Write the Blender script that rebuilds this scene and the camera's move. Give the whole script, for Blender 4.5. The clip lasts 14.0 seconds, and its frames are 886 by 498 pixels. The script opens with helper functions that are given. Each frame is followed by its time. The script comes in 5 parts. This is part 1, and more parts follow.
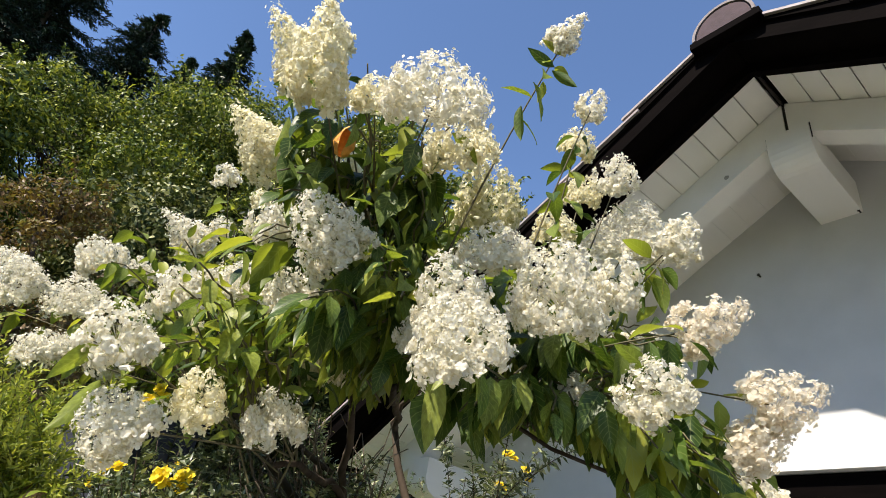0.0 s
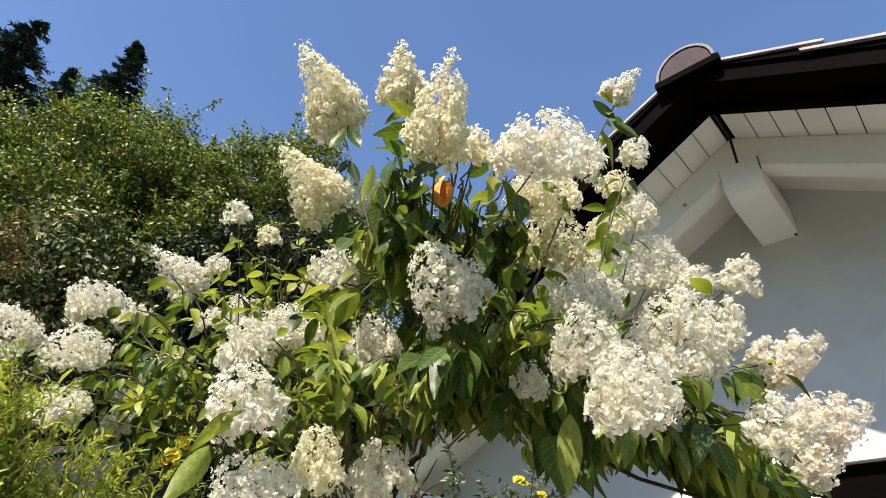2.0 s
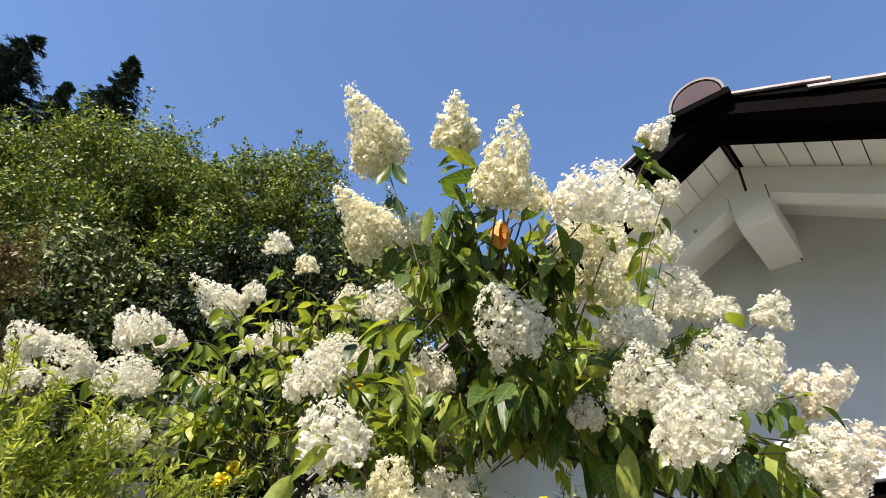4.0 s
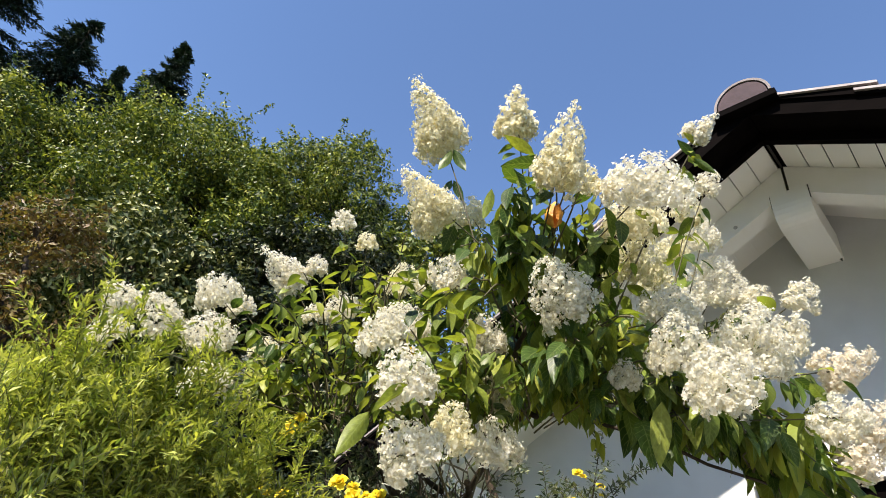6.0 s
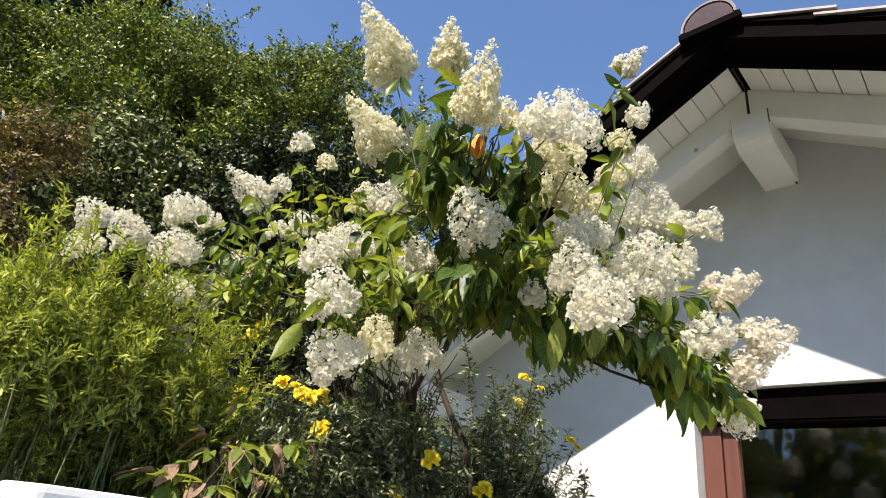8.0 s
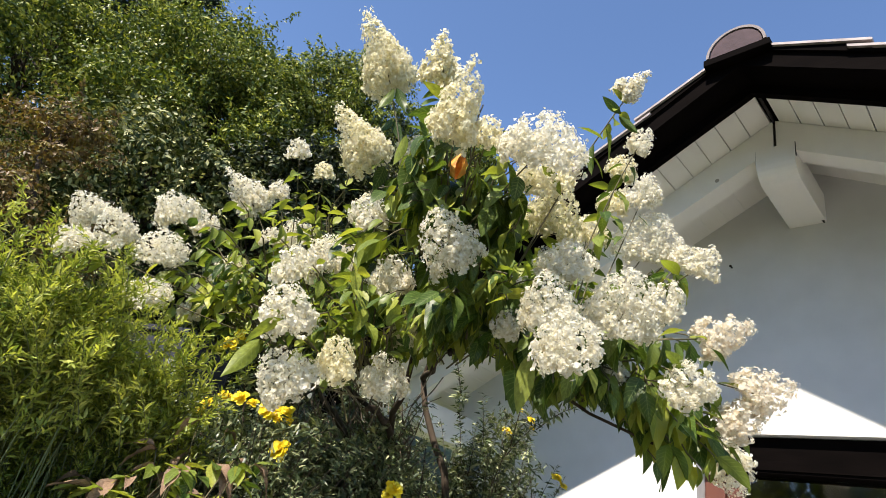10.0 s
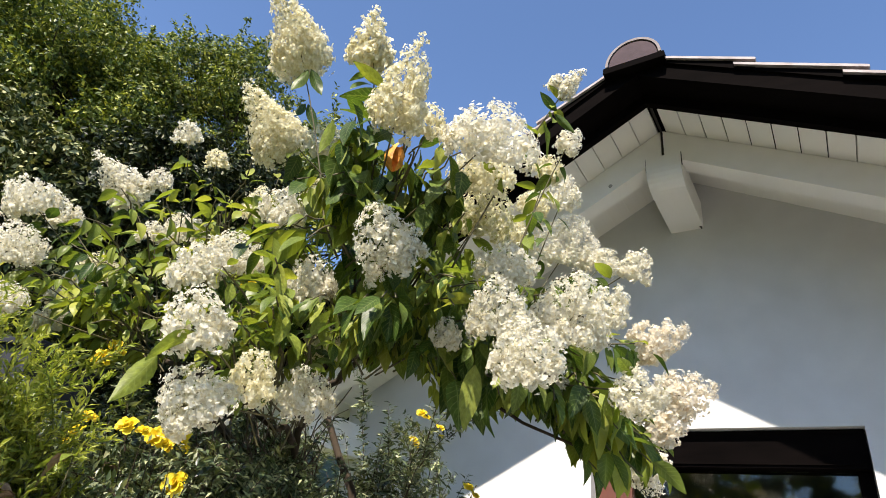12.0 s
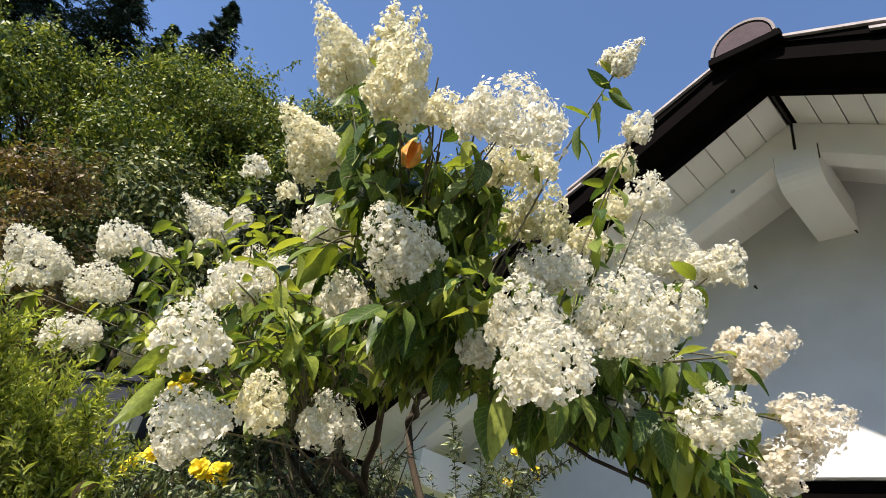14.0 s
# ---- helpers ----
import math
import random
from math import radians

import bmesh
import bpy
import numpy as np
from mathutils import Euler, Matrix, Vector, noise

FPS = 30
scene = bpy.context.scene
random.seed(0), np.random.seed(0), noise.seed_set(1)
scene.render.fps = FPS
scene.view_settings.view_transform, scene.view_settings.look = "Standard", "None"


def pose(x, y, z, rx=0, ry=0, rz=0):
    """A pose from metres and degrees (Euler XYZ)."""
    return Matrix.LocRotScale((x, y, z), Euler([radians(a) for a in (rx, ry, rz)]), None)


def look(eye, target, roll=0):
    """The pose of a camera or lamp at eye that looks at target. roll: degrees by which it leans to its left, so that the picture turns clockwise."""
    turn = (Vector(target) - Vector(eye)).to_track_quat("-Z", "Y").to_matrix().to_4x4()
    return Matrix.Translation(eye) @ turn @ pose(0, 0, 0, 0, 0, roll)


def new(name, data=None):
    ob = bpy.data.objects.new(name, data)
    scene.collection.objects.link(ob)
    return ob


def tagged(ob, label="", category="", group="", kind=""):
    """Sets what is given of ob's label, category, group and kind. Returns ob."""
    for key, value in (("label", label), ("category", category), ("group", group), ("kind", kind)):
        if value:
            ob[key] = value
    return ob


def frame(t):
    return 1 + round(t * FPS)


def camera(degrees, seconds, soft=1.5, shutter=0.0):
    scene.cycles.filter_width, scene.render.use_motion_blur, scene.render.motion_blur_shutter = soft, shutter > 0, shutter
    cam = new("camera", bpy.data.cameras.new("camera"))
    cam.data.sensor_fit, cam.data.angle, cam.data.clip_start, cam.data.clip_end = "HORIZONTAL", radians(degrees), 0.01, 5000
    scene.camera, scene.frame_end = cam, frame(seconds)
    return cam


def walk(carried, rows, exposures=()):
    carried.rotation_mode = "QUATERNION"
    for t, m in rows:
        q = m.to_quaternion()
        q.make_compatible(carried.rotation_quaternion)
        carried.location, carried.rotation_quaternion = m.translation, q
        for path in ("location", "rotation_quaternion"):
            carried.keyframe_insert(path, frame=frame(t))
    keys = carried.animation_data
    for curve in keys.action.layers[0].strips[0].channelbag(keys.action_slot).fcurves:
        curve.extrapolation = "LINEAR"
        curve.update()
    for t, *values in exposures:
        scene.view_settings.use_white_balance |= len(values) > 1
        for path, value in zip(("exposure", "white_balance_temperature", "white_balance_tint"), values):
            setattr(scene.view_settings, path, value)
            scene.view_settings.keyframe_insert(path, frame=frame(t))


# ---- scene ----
cam = camera(72.6, 14.0, soft=0.9)
PATH = [
    (0, (-0.018, -0.029, 1.503), (-1.402, 0.973, 2.543), 10.3),
    (0.5, (-0.069, -0.098, 1.517), (-1.409, 0.941, 2.577), 9.2),
    (1, (-0.145, -0.194, 1.51), (-1.41, 0.881, 2.626), 6.7),
    (1.5, (-0.221, -0.296, 1.498), (-1.401, 0.87, 2.614), 3.9),
    (2, (-0.252, -0.352, 1.497), (-1.391, 0.855, 2.614), 3.2),
    (2.5, (-0.197, -0.392, 1.49), (-1.38, 0.778, 2.6), 4.0),
    (3, (-0.195, -0.435, 1.489), (-1.367, 0.748, 2.597), 3.5),
    (3.2, (-0.219, -0.451, 1.49), (-1.37, 0.749, 2.601), 2.9),
    (5.3, (-0.313, -0.614, 1.428), (-1.388, 0.552, 2.646), 3.7),
    (5.5, (-0.29, -0.621, 1.401), (-1.423, 0.528, 2.583), 5.4),
    (6, (-0.254, -0.646, 1.348), (-1.45, 0.493, 2.476), 7.4),
    (6.5, (-0.205, -0.633, 1.32), (-1.453, 0.519, 2.375), 7.9),
    (7, (-0.12, -0.622, 1.314), (-1.382, 0.572, 2.304), 7.5),
    (7.5, (-0.052, -0.628, 1.318), (-1.307, 0.615, 2.256), 6.7),
    (8, (-0.024, -0.624, 1.334), (-1.299, 0.646, 2.207), 7.5),
    (8.2, (-0.01, -0.62, 1.353), (-1.289, 0.657, 2.209), 7.6),
    (10.3, (0.032, -0.481, 1.429), (-1.302, 0.711, 2.323), 13.5),
    (10.5, (0.003, -0.48, 1.437), (-1.316, 0.726, 2.335), 13.6),
    (11, (-0.076, -0.456, 1.452), (-1.339, 0.786, 2.382), 13.7),
    (11.5, (-0.145, -0.453, 1.468), (-1.219, 0.932, 2.432), 10.3),
    (12, (-0.169, -0.489, 1.46), (-1.177, 0.949, 2.417), 7.3),
    (12.5, (-0.197, -0.508, 1.473), (-1.295, 0.876, 2.411), 7.9),
    (13, (-0.205, -0.437, 1.482), (-1.437, 0.822, 2.429), 9.5),
    (13.5, (-0.168, -0.326, 1.492), (-1.452, 0.839, 2.491), 10.4),
    (14, (-0.095, -0.192, 1.505), (-1.438, 0.89, 2.518), 11.8),
]
walk(cam, [(t, look(eye, target, roll)) for t, eye, target, roll in PATH], exposures=((0, 0.88, 6400, 13), (2, 0.95, 6400, 13), (5.5, 1.04, 6400, 13), (8, 0.97, 6400, 13), (11, 1.02, 6400, 13), (14, 0.88, 6400, 13)))

# ---- world and sun ----
SUN_FROM = Vector((0.2, -1.02, 1.25)).normalized()
world = bpy.data.worlds.new("world")
scene.world = world
world.use_nodes = True
wt = world.node_tree
sky = wt.nodes.new("ShaderNodeTexSky")
sky.sky_type = "NISHITA"
sky.sun_disc = False
sky.sun_elevation = math.asin(SUN_FROM.z)
sky.sun_rotation = math.atan2(SUN_FROM.x, SUN_FROM.y)
sky.altitude = 700
sky.air_density, sky.dust_density, sky.ozone_density = 1.0, 0.3, 4.0
wt.links.new(sky.outputs[0], wt.nodes["Background"].inputs[0])
wt.nodes["Background"].inputs[1].default_value = 0.125
sun = new("sun", bpy.data.lights.new("sun", "SUN"))
sun.data.energy, sun.data.angle, sun.data.color = 5.0, radians(0.53), (1.0, 0.905, 0.765)
sun.matrix_world = look(SUN_FROM * 30, (0, 0, 0))


# ---- materials ----
def material(name):
    m = bpy.data.materials.new(name)
    m.use_nodes = True
    return m, m.node_tree.nodes, m.node_tree.links, m.node_tree.nodes["Principled BSDF"]


def ramp(nodes, links, value, stops):
    r = nodes.new("ShaderNodeValToRGB")
    while len(r.color_ramp.elements) < len(stops):
        r.color_ramp.elements.new(0.5)
    for e, (p, c) in zip(r.color_ramp.elements, stops):
        e.position, e.color = p, (*c, 1)
    links.new(value, r.inputs[0])
    return r.outputs[0]


def math_node(nodes, links, op, a, b=None):
    n = nodes.new("ShaderNodeMath")
    n.operation = op
    for i, v in enumerate((a, b)):
        if v is None:
            continue
        if isinstance(v, (int, float)):
            n.inputs[i].default_value = v
        else:
            links.new(v, n.inputs[i])
    return n.outputs[0]


def noise_node(nodes, links, scale, detail=4, coords="Object"):
    c = nodes.new("ShaderNodeTexCoord")
    n = nodes.new("ShaderNodeTexNoise")
    n.inputs["Scale"].default_value, n.inputs["Detail"].default_value = scale, detail
    links.new(c.outputs[coords], n.inputs["Vector"])
    return n.outputs["Fac"]


def mix_rgb(nodes, links, kind, fac, a, b):
    n = nodes.new("ShaderNodeMix")
    n.data_type, n.blend_type = "RGBA", kind
    for sock, v in ((n.inputs[0], fac), (n.inputs[6], a), (n.inputs[7], b)):
        if isinstance(v, (int, float)):
            sock.default_value = v
        elif isinstance(v, tuple):
            sock.default_value = (*v, 1)
        else:
            links.new(v, sock)
    return n.outputs[2]


def bump(nodes, links, bsdf, height, strength=0.3, distance=0.01):
    b = nodes.new("ShaderNodeBump")
    b.inputs["Strength"].default_value, b.inputs["Distance"].default_value = strength, distance
    links.new(height, b.inputs["Height"])
    links.new(b.outputs[0], bsdf.inputs["Normal"])


def random_value(nodes, links):
    """A number for each piece: the object's own, and the island's within a joined mesh."""
    a = nodes.new("ShaderNodeObjectInfo").outputs["Random"]
    b = nodes.new("ShaderNodeNewGeometry").outputs["Random Per Island"]
    return math_node(nodes, links, "FRACT", math_node(nodes, links, "ADD", a, b))


def leaf_material(name, stops, through_light=0.35, veins=True, gloss=0.45, vein_count=8, spec=0.27):
    m, nodes, links, bsdf = material(name)
    rnd = random_value(nodes, links)
    col = ramp(nodes, links, rnd, stops)
    patch = noise_node(nodes, links, 9.0, 3)
    dim = nodes.new("ShaderNodeMapRange")
    dim.inputs[1].default_value, dim.inputs[2].default_value, dim.inputs[3].default_value, dim.inputs[4].default_value = 0.3, 0.7, 0.7, 1.25
    links.new(patch, dim.inputs[0])
    hsv = nodes.new("ShaderNodeHueSaturation")
    links.new(dim.outputs[0], hsv.inputs["Value"])
    links.new(col, hsv.inputs["Color"])
    col = hsv.outputs[0]
    if veins:
        uv = nodes.new("ShaderNodeUVMap")
        sep = nodes.new("ShaderNodeSeparateXYZ")
        links.new(uv.outputs[0], sep.inputs[0])
        u = math_node(nodes, links, "ABSOLUTE", math_node(nodes, links, "SUBTRACT", sep.outputs[0], 0.5))
        side = math_node(nodes, links, "FRACT", math_node(nodes, links, "MULTIPLY", math_node(nodes, links, "SUBTRACT", sep.outputs[1], math_node(nodes, links, "MULTIPLY", u, 0.45)), vein_count))
        rib = math_node(nodes, links, "LESS_THAN", u, 0.025)
        vein = math_node(nodes, links, "MAXIMUM", rib, math_node(nodes, links, "GREATER_THAN", side, 0.87))
        col = mix_rgb(nodes, links, "MIX", math_node(nodes, links, "MULTIPLY", vein, 0.28), col, (0.34, 0.40, 0.14))
        bump(nodes, links, bsdf, math_node(nodes, links, "SUBTRACT", 1.0, vein), 0.35, 0.002)
    links.new(col, bsdf.inputs["Base Color"])
    bsdf.inputs["Roughness"].default_value = gloss
    bsdf.inputs["Specular IOR Level"].default_value = spec
    tr = nodes.new("ShaderNodeBsdfTranslucent")
    warm = mix_rgb(nodes, links, "MULTIPLY", 1.0, col, (1.3, 1.32, 0.5))
    links.new(warm, tr.inputs[0])
    mx = nodes.new("ShaderNodeMixShader")
    mx.inputs[0].default_value = through_light
    links.new(bsdf.outputs[0], mx.inputs[1])
    links.new(tr.outputs[0], mx.inputs[2])
    links.new(mx.outputs[0], nodes["Material Output"].inputs[0])
    return m


def petal_material(name, stops, through_light=0.63):
    m, nodes, links, bsdf = material(name)
    col = ramp(nodes, links, random_value(nodes, links), stops)
    fine = noise_node(nodes, links, 160.0, 2)
    col = mix_rgb(nodes, links, "MULTIPLY", math_node(nodes, links, "MULTIPLY", fine, 0.15), col, (0.82, 0.80, 0.66))
    links.new(col, bsdf.inputs["Base Color"])
    bsdf.inputs["Roughness"].default_value = 0.6
    bsdf.inputs["Specular IOR Level"].default_value = 0.25
    tr = nodes.new("ShaderNodeBsdfTranslucent")
    links.new(col, tr.inputs[0])
    mx = nodes.new("ShaderNodeMixShader")
    mx.inputs[0].default_value = through_light
    links.new(bsdf.outputs[0], mx.inputs[1])
    links.new(tr.outputs[0], mx.inputs[2])
    links.new(mx.outputs[0], nodes["Material Output"].inputs[0])
    return m


def rough_material(name, low, high, scale, rough=0.8, bump_scale=60.0, bump_strength=0.3, distance=0.004, coarse=None, metallic=0.0, stretch=None, spec=0.5):
    """Two colours mixed by noise at a fine and a coarse scale, with a fine relief."""
    m, nodes, links, bsdf = material(name)
    c = nodes.new("ShaderNodeTexCoord")
    vec = c.outputs["Object"]
    if stretch:
        mp = nodes.new("ShaderNodeMapping")
        mp.inputs["Scale"].default_value = stretch
        links.new(vec, mp.inputs[0])
        vec = mp.outputs[0]
    facs = []
    for s in (scale, coarse or scale / 7):
        n = nodes.new("ShaderNodeTexNoise")
        n.inputs["Scale"].default_value, n.inputs["Detail"].default_value = s, 5
        links.new(vec, n.inputs["Vector"])
        facs.append(n.outputs["Fac"])
    f = math_node(nodes, links, "MULTIPLY", math_node(nodes, links, "ADD", facs[0], facs[1]), 0.5)
    f = math_node(nodes, links, "FRACT", math_node(nodes, links, "MULTIPLY", f, 0.999))
    links.new(ramp(nodes, links, f, [(0.32, low), (0.66, high)]), bsdf.inputs["Base Color"])
    bsdf.inputs["Roughness"].default_value, bsdf.inputs["Metallic"].default_value = rough, metallic
    bsdf.inputs["Specular IOR Level"].default_value = spec
    n = nodes.new("ShaderNodeTexNoise")
    n.inputs["Scale"].default_value, n.inputs["Detail"].default_value = bump_scale, 6
    links.new(vec, n.inputs["Vector"])
    bump(nodes, links, bsdf, n.outputs["Fac"], bump_strength, distance)
    return m


HYDRANGEA_LEAF = leaf_material("hydrangea_leaf", [(0.0, (0.03, 0.065, 0.013)), (0.45, (0.08, 0.13, 0.024)), (0.8, (0.155, 0.205, 0.038)), (1.0, (0.28, 0.315, 0.065))], 0.38, gloss=0.4, spec=0.32)
YOUNG_LEAF = leaf_material("young_leaf", [(0.0, (0.14, 0.19, 0.03)), (0.5, (0.225, 0.275, 0.045)), (1.0, (0.35, 0.365, 0.06))], 0.4, gloss=0.42)
DRY_LEAF = rough_material("dry_leaf", (0.38, 0.14, 0.015), (0.80, 0.40, 0.05), 70, 0.6, 160, 0.5, 0.004)
SPIREA_LEAF = leaf_material("narrow_leaf", [(0.0, (0.10, 0.15, 0.028)), (0.45, (0.245, 0.295, 0.05)), (1.0, (0.46, 0.47, 0.10))], 0.4, veins=False, spec=0.4)
# Narrow leaf again, paler: sunlight on the shrub's top put into the colour.
SPIREA_CREST = leaf_material("sunlit_narrow_leaf", [(0.0, (0.19, 0.24, 0.05)), (0.5, (0.34, 0.375, 0.085)), (1.0, (0.52, 0.53, 0.15))], 0.42, veins=False, spec=0.35)
DARK_LEAF = leaf_material("small_dark_leaf", [(0.0, (0.03, 0.05, 0.024)), (0.55, (0.105, 0.14, 0.066)), (1.0, (0.38, 0.40, 0.23))], 0.2, veins=False, gloss=0.38, spec=0.5)
TREE_LEAF = leaf_material("tree_leaf", [(0.0, (0.022, 0.045, 0.010)), (0.6, (0.115, 0.155, 0.03)), (1.0, (0.44, 0.45, 0.10))], 0.22, veins=False, gloss=0.42, spec=0.3)
# The palest stop puts leaf highlights into the colour.
GREY_LEAF = leaf_material("grey_green_leaf", [(0.0, (0.022, 0.036, 0.010)), (0.55, (0.07, 0.092, 0.028)), (1.0, (0.52, 0.51, 0.26))], 0.12, veins=False, gloss=0.5, spec=0.15)
BROWN_LEAF = leaf_material("rust_brown_leaf", [(0.0, (0.08, 0.06, 0.025)), (0.5, (0.16, 0.095, 0.036)), (1.0, (0.22, 0.20, 0.065))], 0.25, veins=False)
NEEDLE = leaf_material("spruce_needle", [(0.0, (0.010, 0.022, 0.014)), (0.6, (0.02, 0.04, 0.024)), (1.0, (0.04, 0.065, 0.035))], 0.05, veins=False, gloss=0.6)
PETAL_WHITE = petal_material("petal_white", [(0.0, (0.72, 0.665, 0.48)), (0.35, (0.835, 0.805, 0.68)), (1.0, (0.895, 0.885, 0.815))])
PETAL_CREAM = petal_material("petal_cream", [(0.0, (0.74, 0.68, 0.42)), (0.35, (0.845, 0.80, 0.59)), (1.0, (0.90, 0.88, 0.74))])
PETAL_BLUSH = petal_material("petal_blush", [(0.0, (0.76, 0.665, 0.51)), (0.4, (0.85, 0.80, 0.68)), (1.0, (0.90, 0.87, 0.79))])
PETAL_GREENISH = petal_material("petal_greenish", [(0.0, (0.54, 0.52, 0.25)), (0.5, (0.74, 0.70, 0.46)), (1.0, (0.85, 0.81, 0.65))])
PETAL_YELLOW = petal_material("petal_yellow", [(0.0, (0.84, 0.64, 0.02)), (0.6, (0.89, 0.73, 0.04)), (1.0, (0.91, 0.79, 0.12))], 0.25)
STALK = rough_material("green_brown_stalk", (0.05, 0.046, 0.02), (0.12, 0.10, 0.042), 40, 0.7, 120, 0.3, 0.002)
BARK = rough_material("grey_brown_bark", (0.022, 0.016, 0.012), (0.085, 0.066, 0.048), 22, 0.9, 70, 0.7, 0.006, stretch=(1, 1, 0.25), spec=0.12)
TWIG = rough_material("dry_twig_bark", (0.06, 0.045, 0.032), (0.19, 0.155, 0.12), 40, 0.85, 90, 0.5, 0.003, spec=0.15)
PLASTER = rough_material("white_plaster", (0.555, 0.555, 0.54), (0.635, 0.635, 0.62), 7, 0.9, 190, 0.25, 0.003, coarse=0.9)
WHITE_WOOD = rough_material("white_painted_wood", (0.79, 0.77, 0.715), (0.86, 0.84, 0.79), 9, 0.6, 90, 0.12, 0.002, coarse=1.4, stretch=(1, 0.15, 1))
DARK_WOOD = rough_material("dark_brown_stained_wood", (0.0015, 0.0011, 0.0010), (0.004, 0.0028, 0.0026), 25, 0.85, 90, 0.25, 0.003, stretch=(0.2, 1, 1), spec=0.03)
BOX_GREY = rough_material("dark_grey_plastic", (0.02, 0.022, 0.03), (0.036, 0.039, 0.05), 12, 0.7, 80, 0.15, 0.002, spec=0.2)
RED_WOOD = rough_material("red_brown_window_wood", (0.085, 0.028, 0.018), (0.13, 0.045, 0.028), 14, 0.5, 120, 0.15, 0.002, stretch=(3, 3, 0.3))
TILE = rough_material("brown_red_roof_tile", (0.15, 0.12, 0.12), (0.40, 0.35, 0.345), 18, 0.6, 110, 0.35, 0.003)
RIDGE_TILE = rough_material("darker_ridge_tile", (0.09, 0.07, 0.07), (0.24, 0.205, 0.205), 22, 0.65, 120, 0.4, 0.003)
CAP_FACE = rough_material("ridge_cap_clay", (0.028, 0.013, 0.018), (0.058, 0.031, 0.040), 30, 0.8, 140, 0.35, 0.003)
ROOM = rough_material("dim_room_plaster", (0.10, 0.095, 0.09), (0.14, 0.135, 0.13), 3, 0.9)
SOIL = rough_material("garden_soil_and_grass", (0.035, 0.045, 0.02), (0.10, 0.12, 0.04), 3.0, 0.95, 25, 0.6, 0.03, coarse=0.25)
METAL = rough_material("grey_aluminium", (0.40, 0.42, 0.45), (0.52, 0.54, 0.57), 30, 0.4, 200, 0.1, 0.001, metallic=0.8)
KNOT = rough_material("painted_knot", (0.30, 0.28, 0.25), (0.45, 0.43, 0.39), 90, 0.7)
SLAB_GREY = rough_material("grey_slab", (0.10, 0.095, 0.085), (0.16, 0.152, 0.135), 12, 0.85, 90, 0.3, 0.004)
GAP = rough_material("dark_joint", (0.02, 0.017, 0.015), (0.03, 0.026, 0.022), 30, 0.9)
DARK_GLOSSY_LEAF = leaf_material("dark_glossy_leaf", [(0.0, (0.009, 0.015, 0.004)), (0.75, (0.020, 0.031, 0.008)), (1.0, (0.16, 0.175, 0.06))], 0.06, veins=False, gloss=0.42, spec=0.25)
GREEN_STALK = rough_material("green_stalk", (0.07, 0.085, 0.025), (0.14, 0.15, 0.045), 40, 0.7, 120, 0.3, 0.002)
WITHERED = rough_material("withered_leaf", (0.12, 0.07, 0.04), (0.32, 0.21, 0.13), 60, 0.8, 120, 0.5, 0.004)


def glass_material():
    m, nodes, links, bsdf = material("window_glass")
    bsdf.inputs["Base Color"].default_value = (0.9, 0.95, 0.93, 1)
    bsdf.inputs["Roughness"].default_value = 0.02
    bsdf.inputs["IOR"].default_value = 1.52
    bsdf.inputs["Transmission Weight"].default_value = 1.0
    return m


GLASS = glass_material()


# ---- mesh helpers ----
class Soup:
    """Gathers pieces into one mesh, with a uv for each corner."""

    def __init__(self):
        self.v, self.uv, self.flat, self.size, self.n = [], [], [], [], 0

    def add(self, verts, faces, uvs, m=None):
        verts = np.asarray(verts, dtype=float)
        if m is not None:
            a = np.array(m)
            verts = verts @ a[:3, :3].T + a[:3, 3]
        self.v.append(verts)
        self.uv.append(np.asarray(uvs, dtype=float))
        self.flat.append(np.array([i + self.n for f in faces for i in f]))
        self.size.append(np.array([len(f) for f in faces]))
        self.n += len(verts)

    def scatter(self, shape, at, x, y, z, scale):
        """Copies of one shape at many places, each with its own axes and scale."""
        v, faces, uvs = shape
        v, n = np.asarray(v, dtype=float), len(at)
        s = np.asarray(scale, dtype=float).reshape(n, 1, 1)
        out = at[:, None, :] + s * (v[None, :, 0:1] * x[:, None, :] + v[None, :, 1:2] * y[:, None, :] + v[None, :, 2:3] * z[:, None, :])
        flat = np.array([i for f in faces for i in f])
        self.v.append(out.reshape(-1, 3))
        self.uv.append(np.tile(np.asarray(uvs, dtype=float), (n, 1)))
        self.flat.append((self.n + np.arange(n)[:, None] * len(v) + flat[None, :]).ravel())
        self.size.append(np.tile(np.array([len(f) for f in faces]), n))
        self.n += n * len(v)

    def mesh(self, name, mat, smooth=True):
        me = bpy.data.meshes.new(name)
        v, uv, flat, size = np.concatenate(self.v), np.concatenate(self.uv), np.concatenate(self.flat).astype(np.int32), np.concatenate(self.size).astype(np.int32)
        me.vertices.add(len(v))
        me.vertices.foreach_set("co", v.astype(np.float32).ravel())
        me.loops.add(len(flat))
        me.loops.foreach_set("vertex_index", flat)
        me.polygons.add(len(size))
        me.polygons.foreach_set("loop_start", np.concatenate(([0], np.cumsum(size)[:-1])).astype(np.int32))
        me.update(calc_edges=True)
        layer = me.uv_layers.new(name="UVMap")
        layer.data.foreach_set("uv", uv[flat].astype(np.float32).ravel())
        me.polygons.foreach_set("use_smooth", np.full(len(size), smooth))
        me.materials.append(mat)
        me.update()
        return me


def unit(a):
    return a / np.maximum(np.linalg.norm(a, axis=-1, keepdims=True), 1e-9)


def random_ways(rng, n):
    return unit(rng.normal(size=(n, 3)))


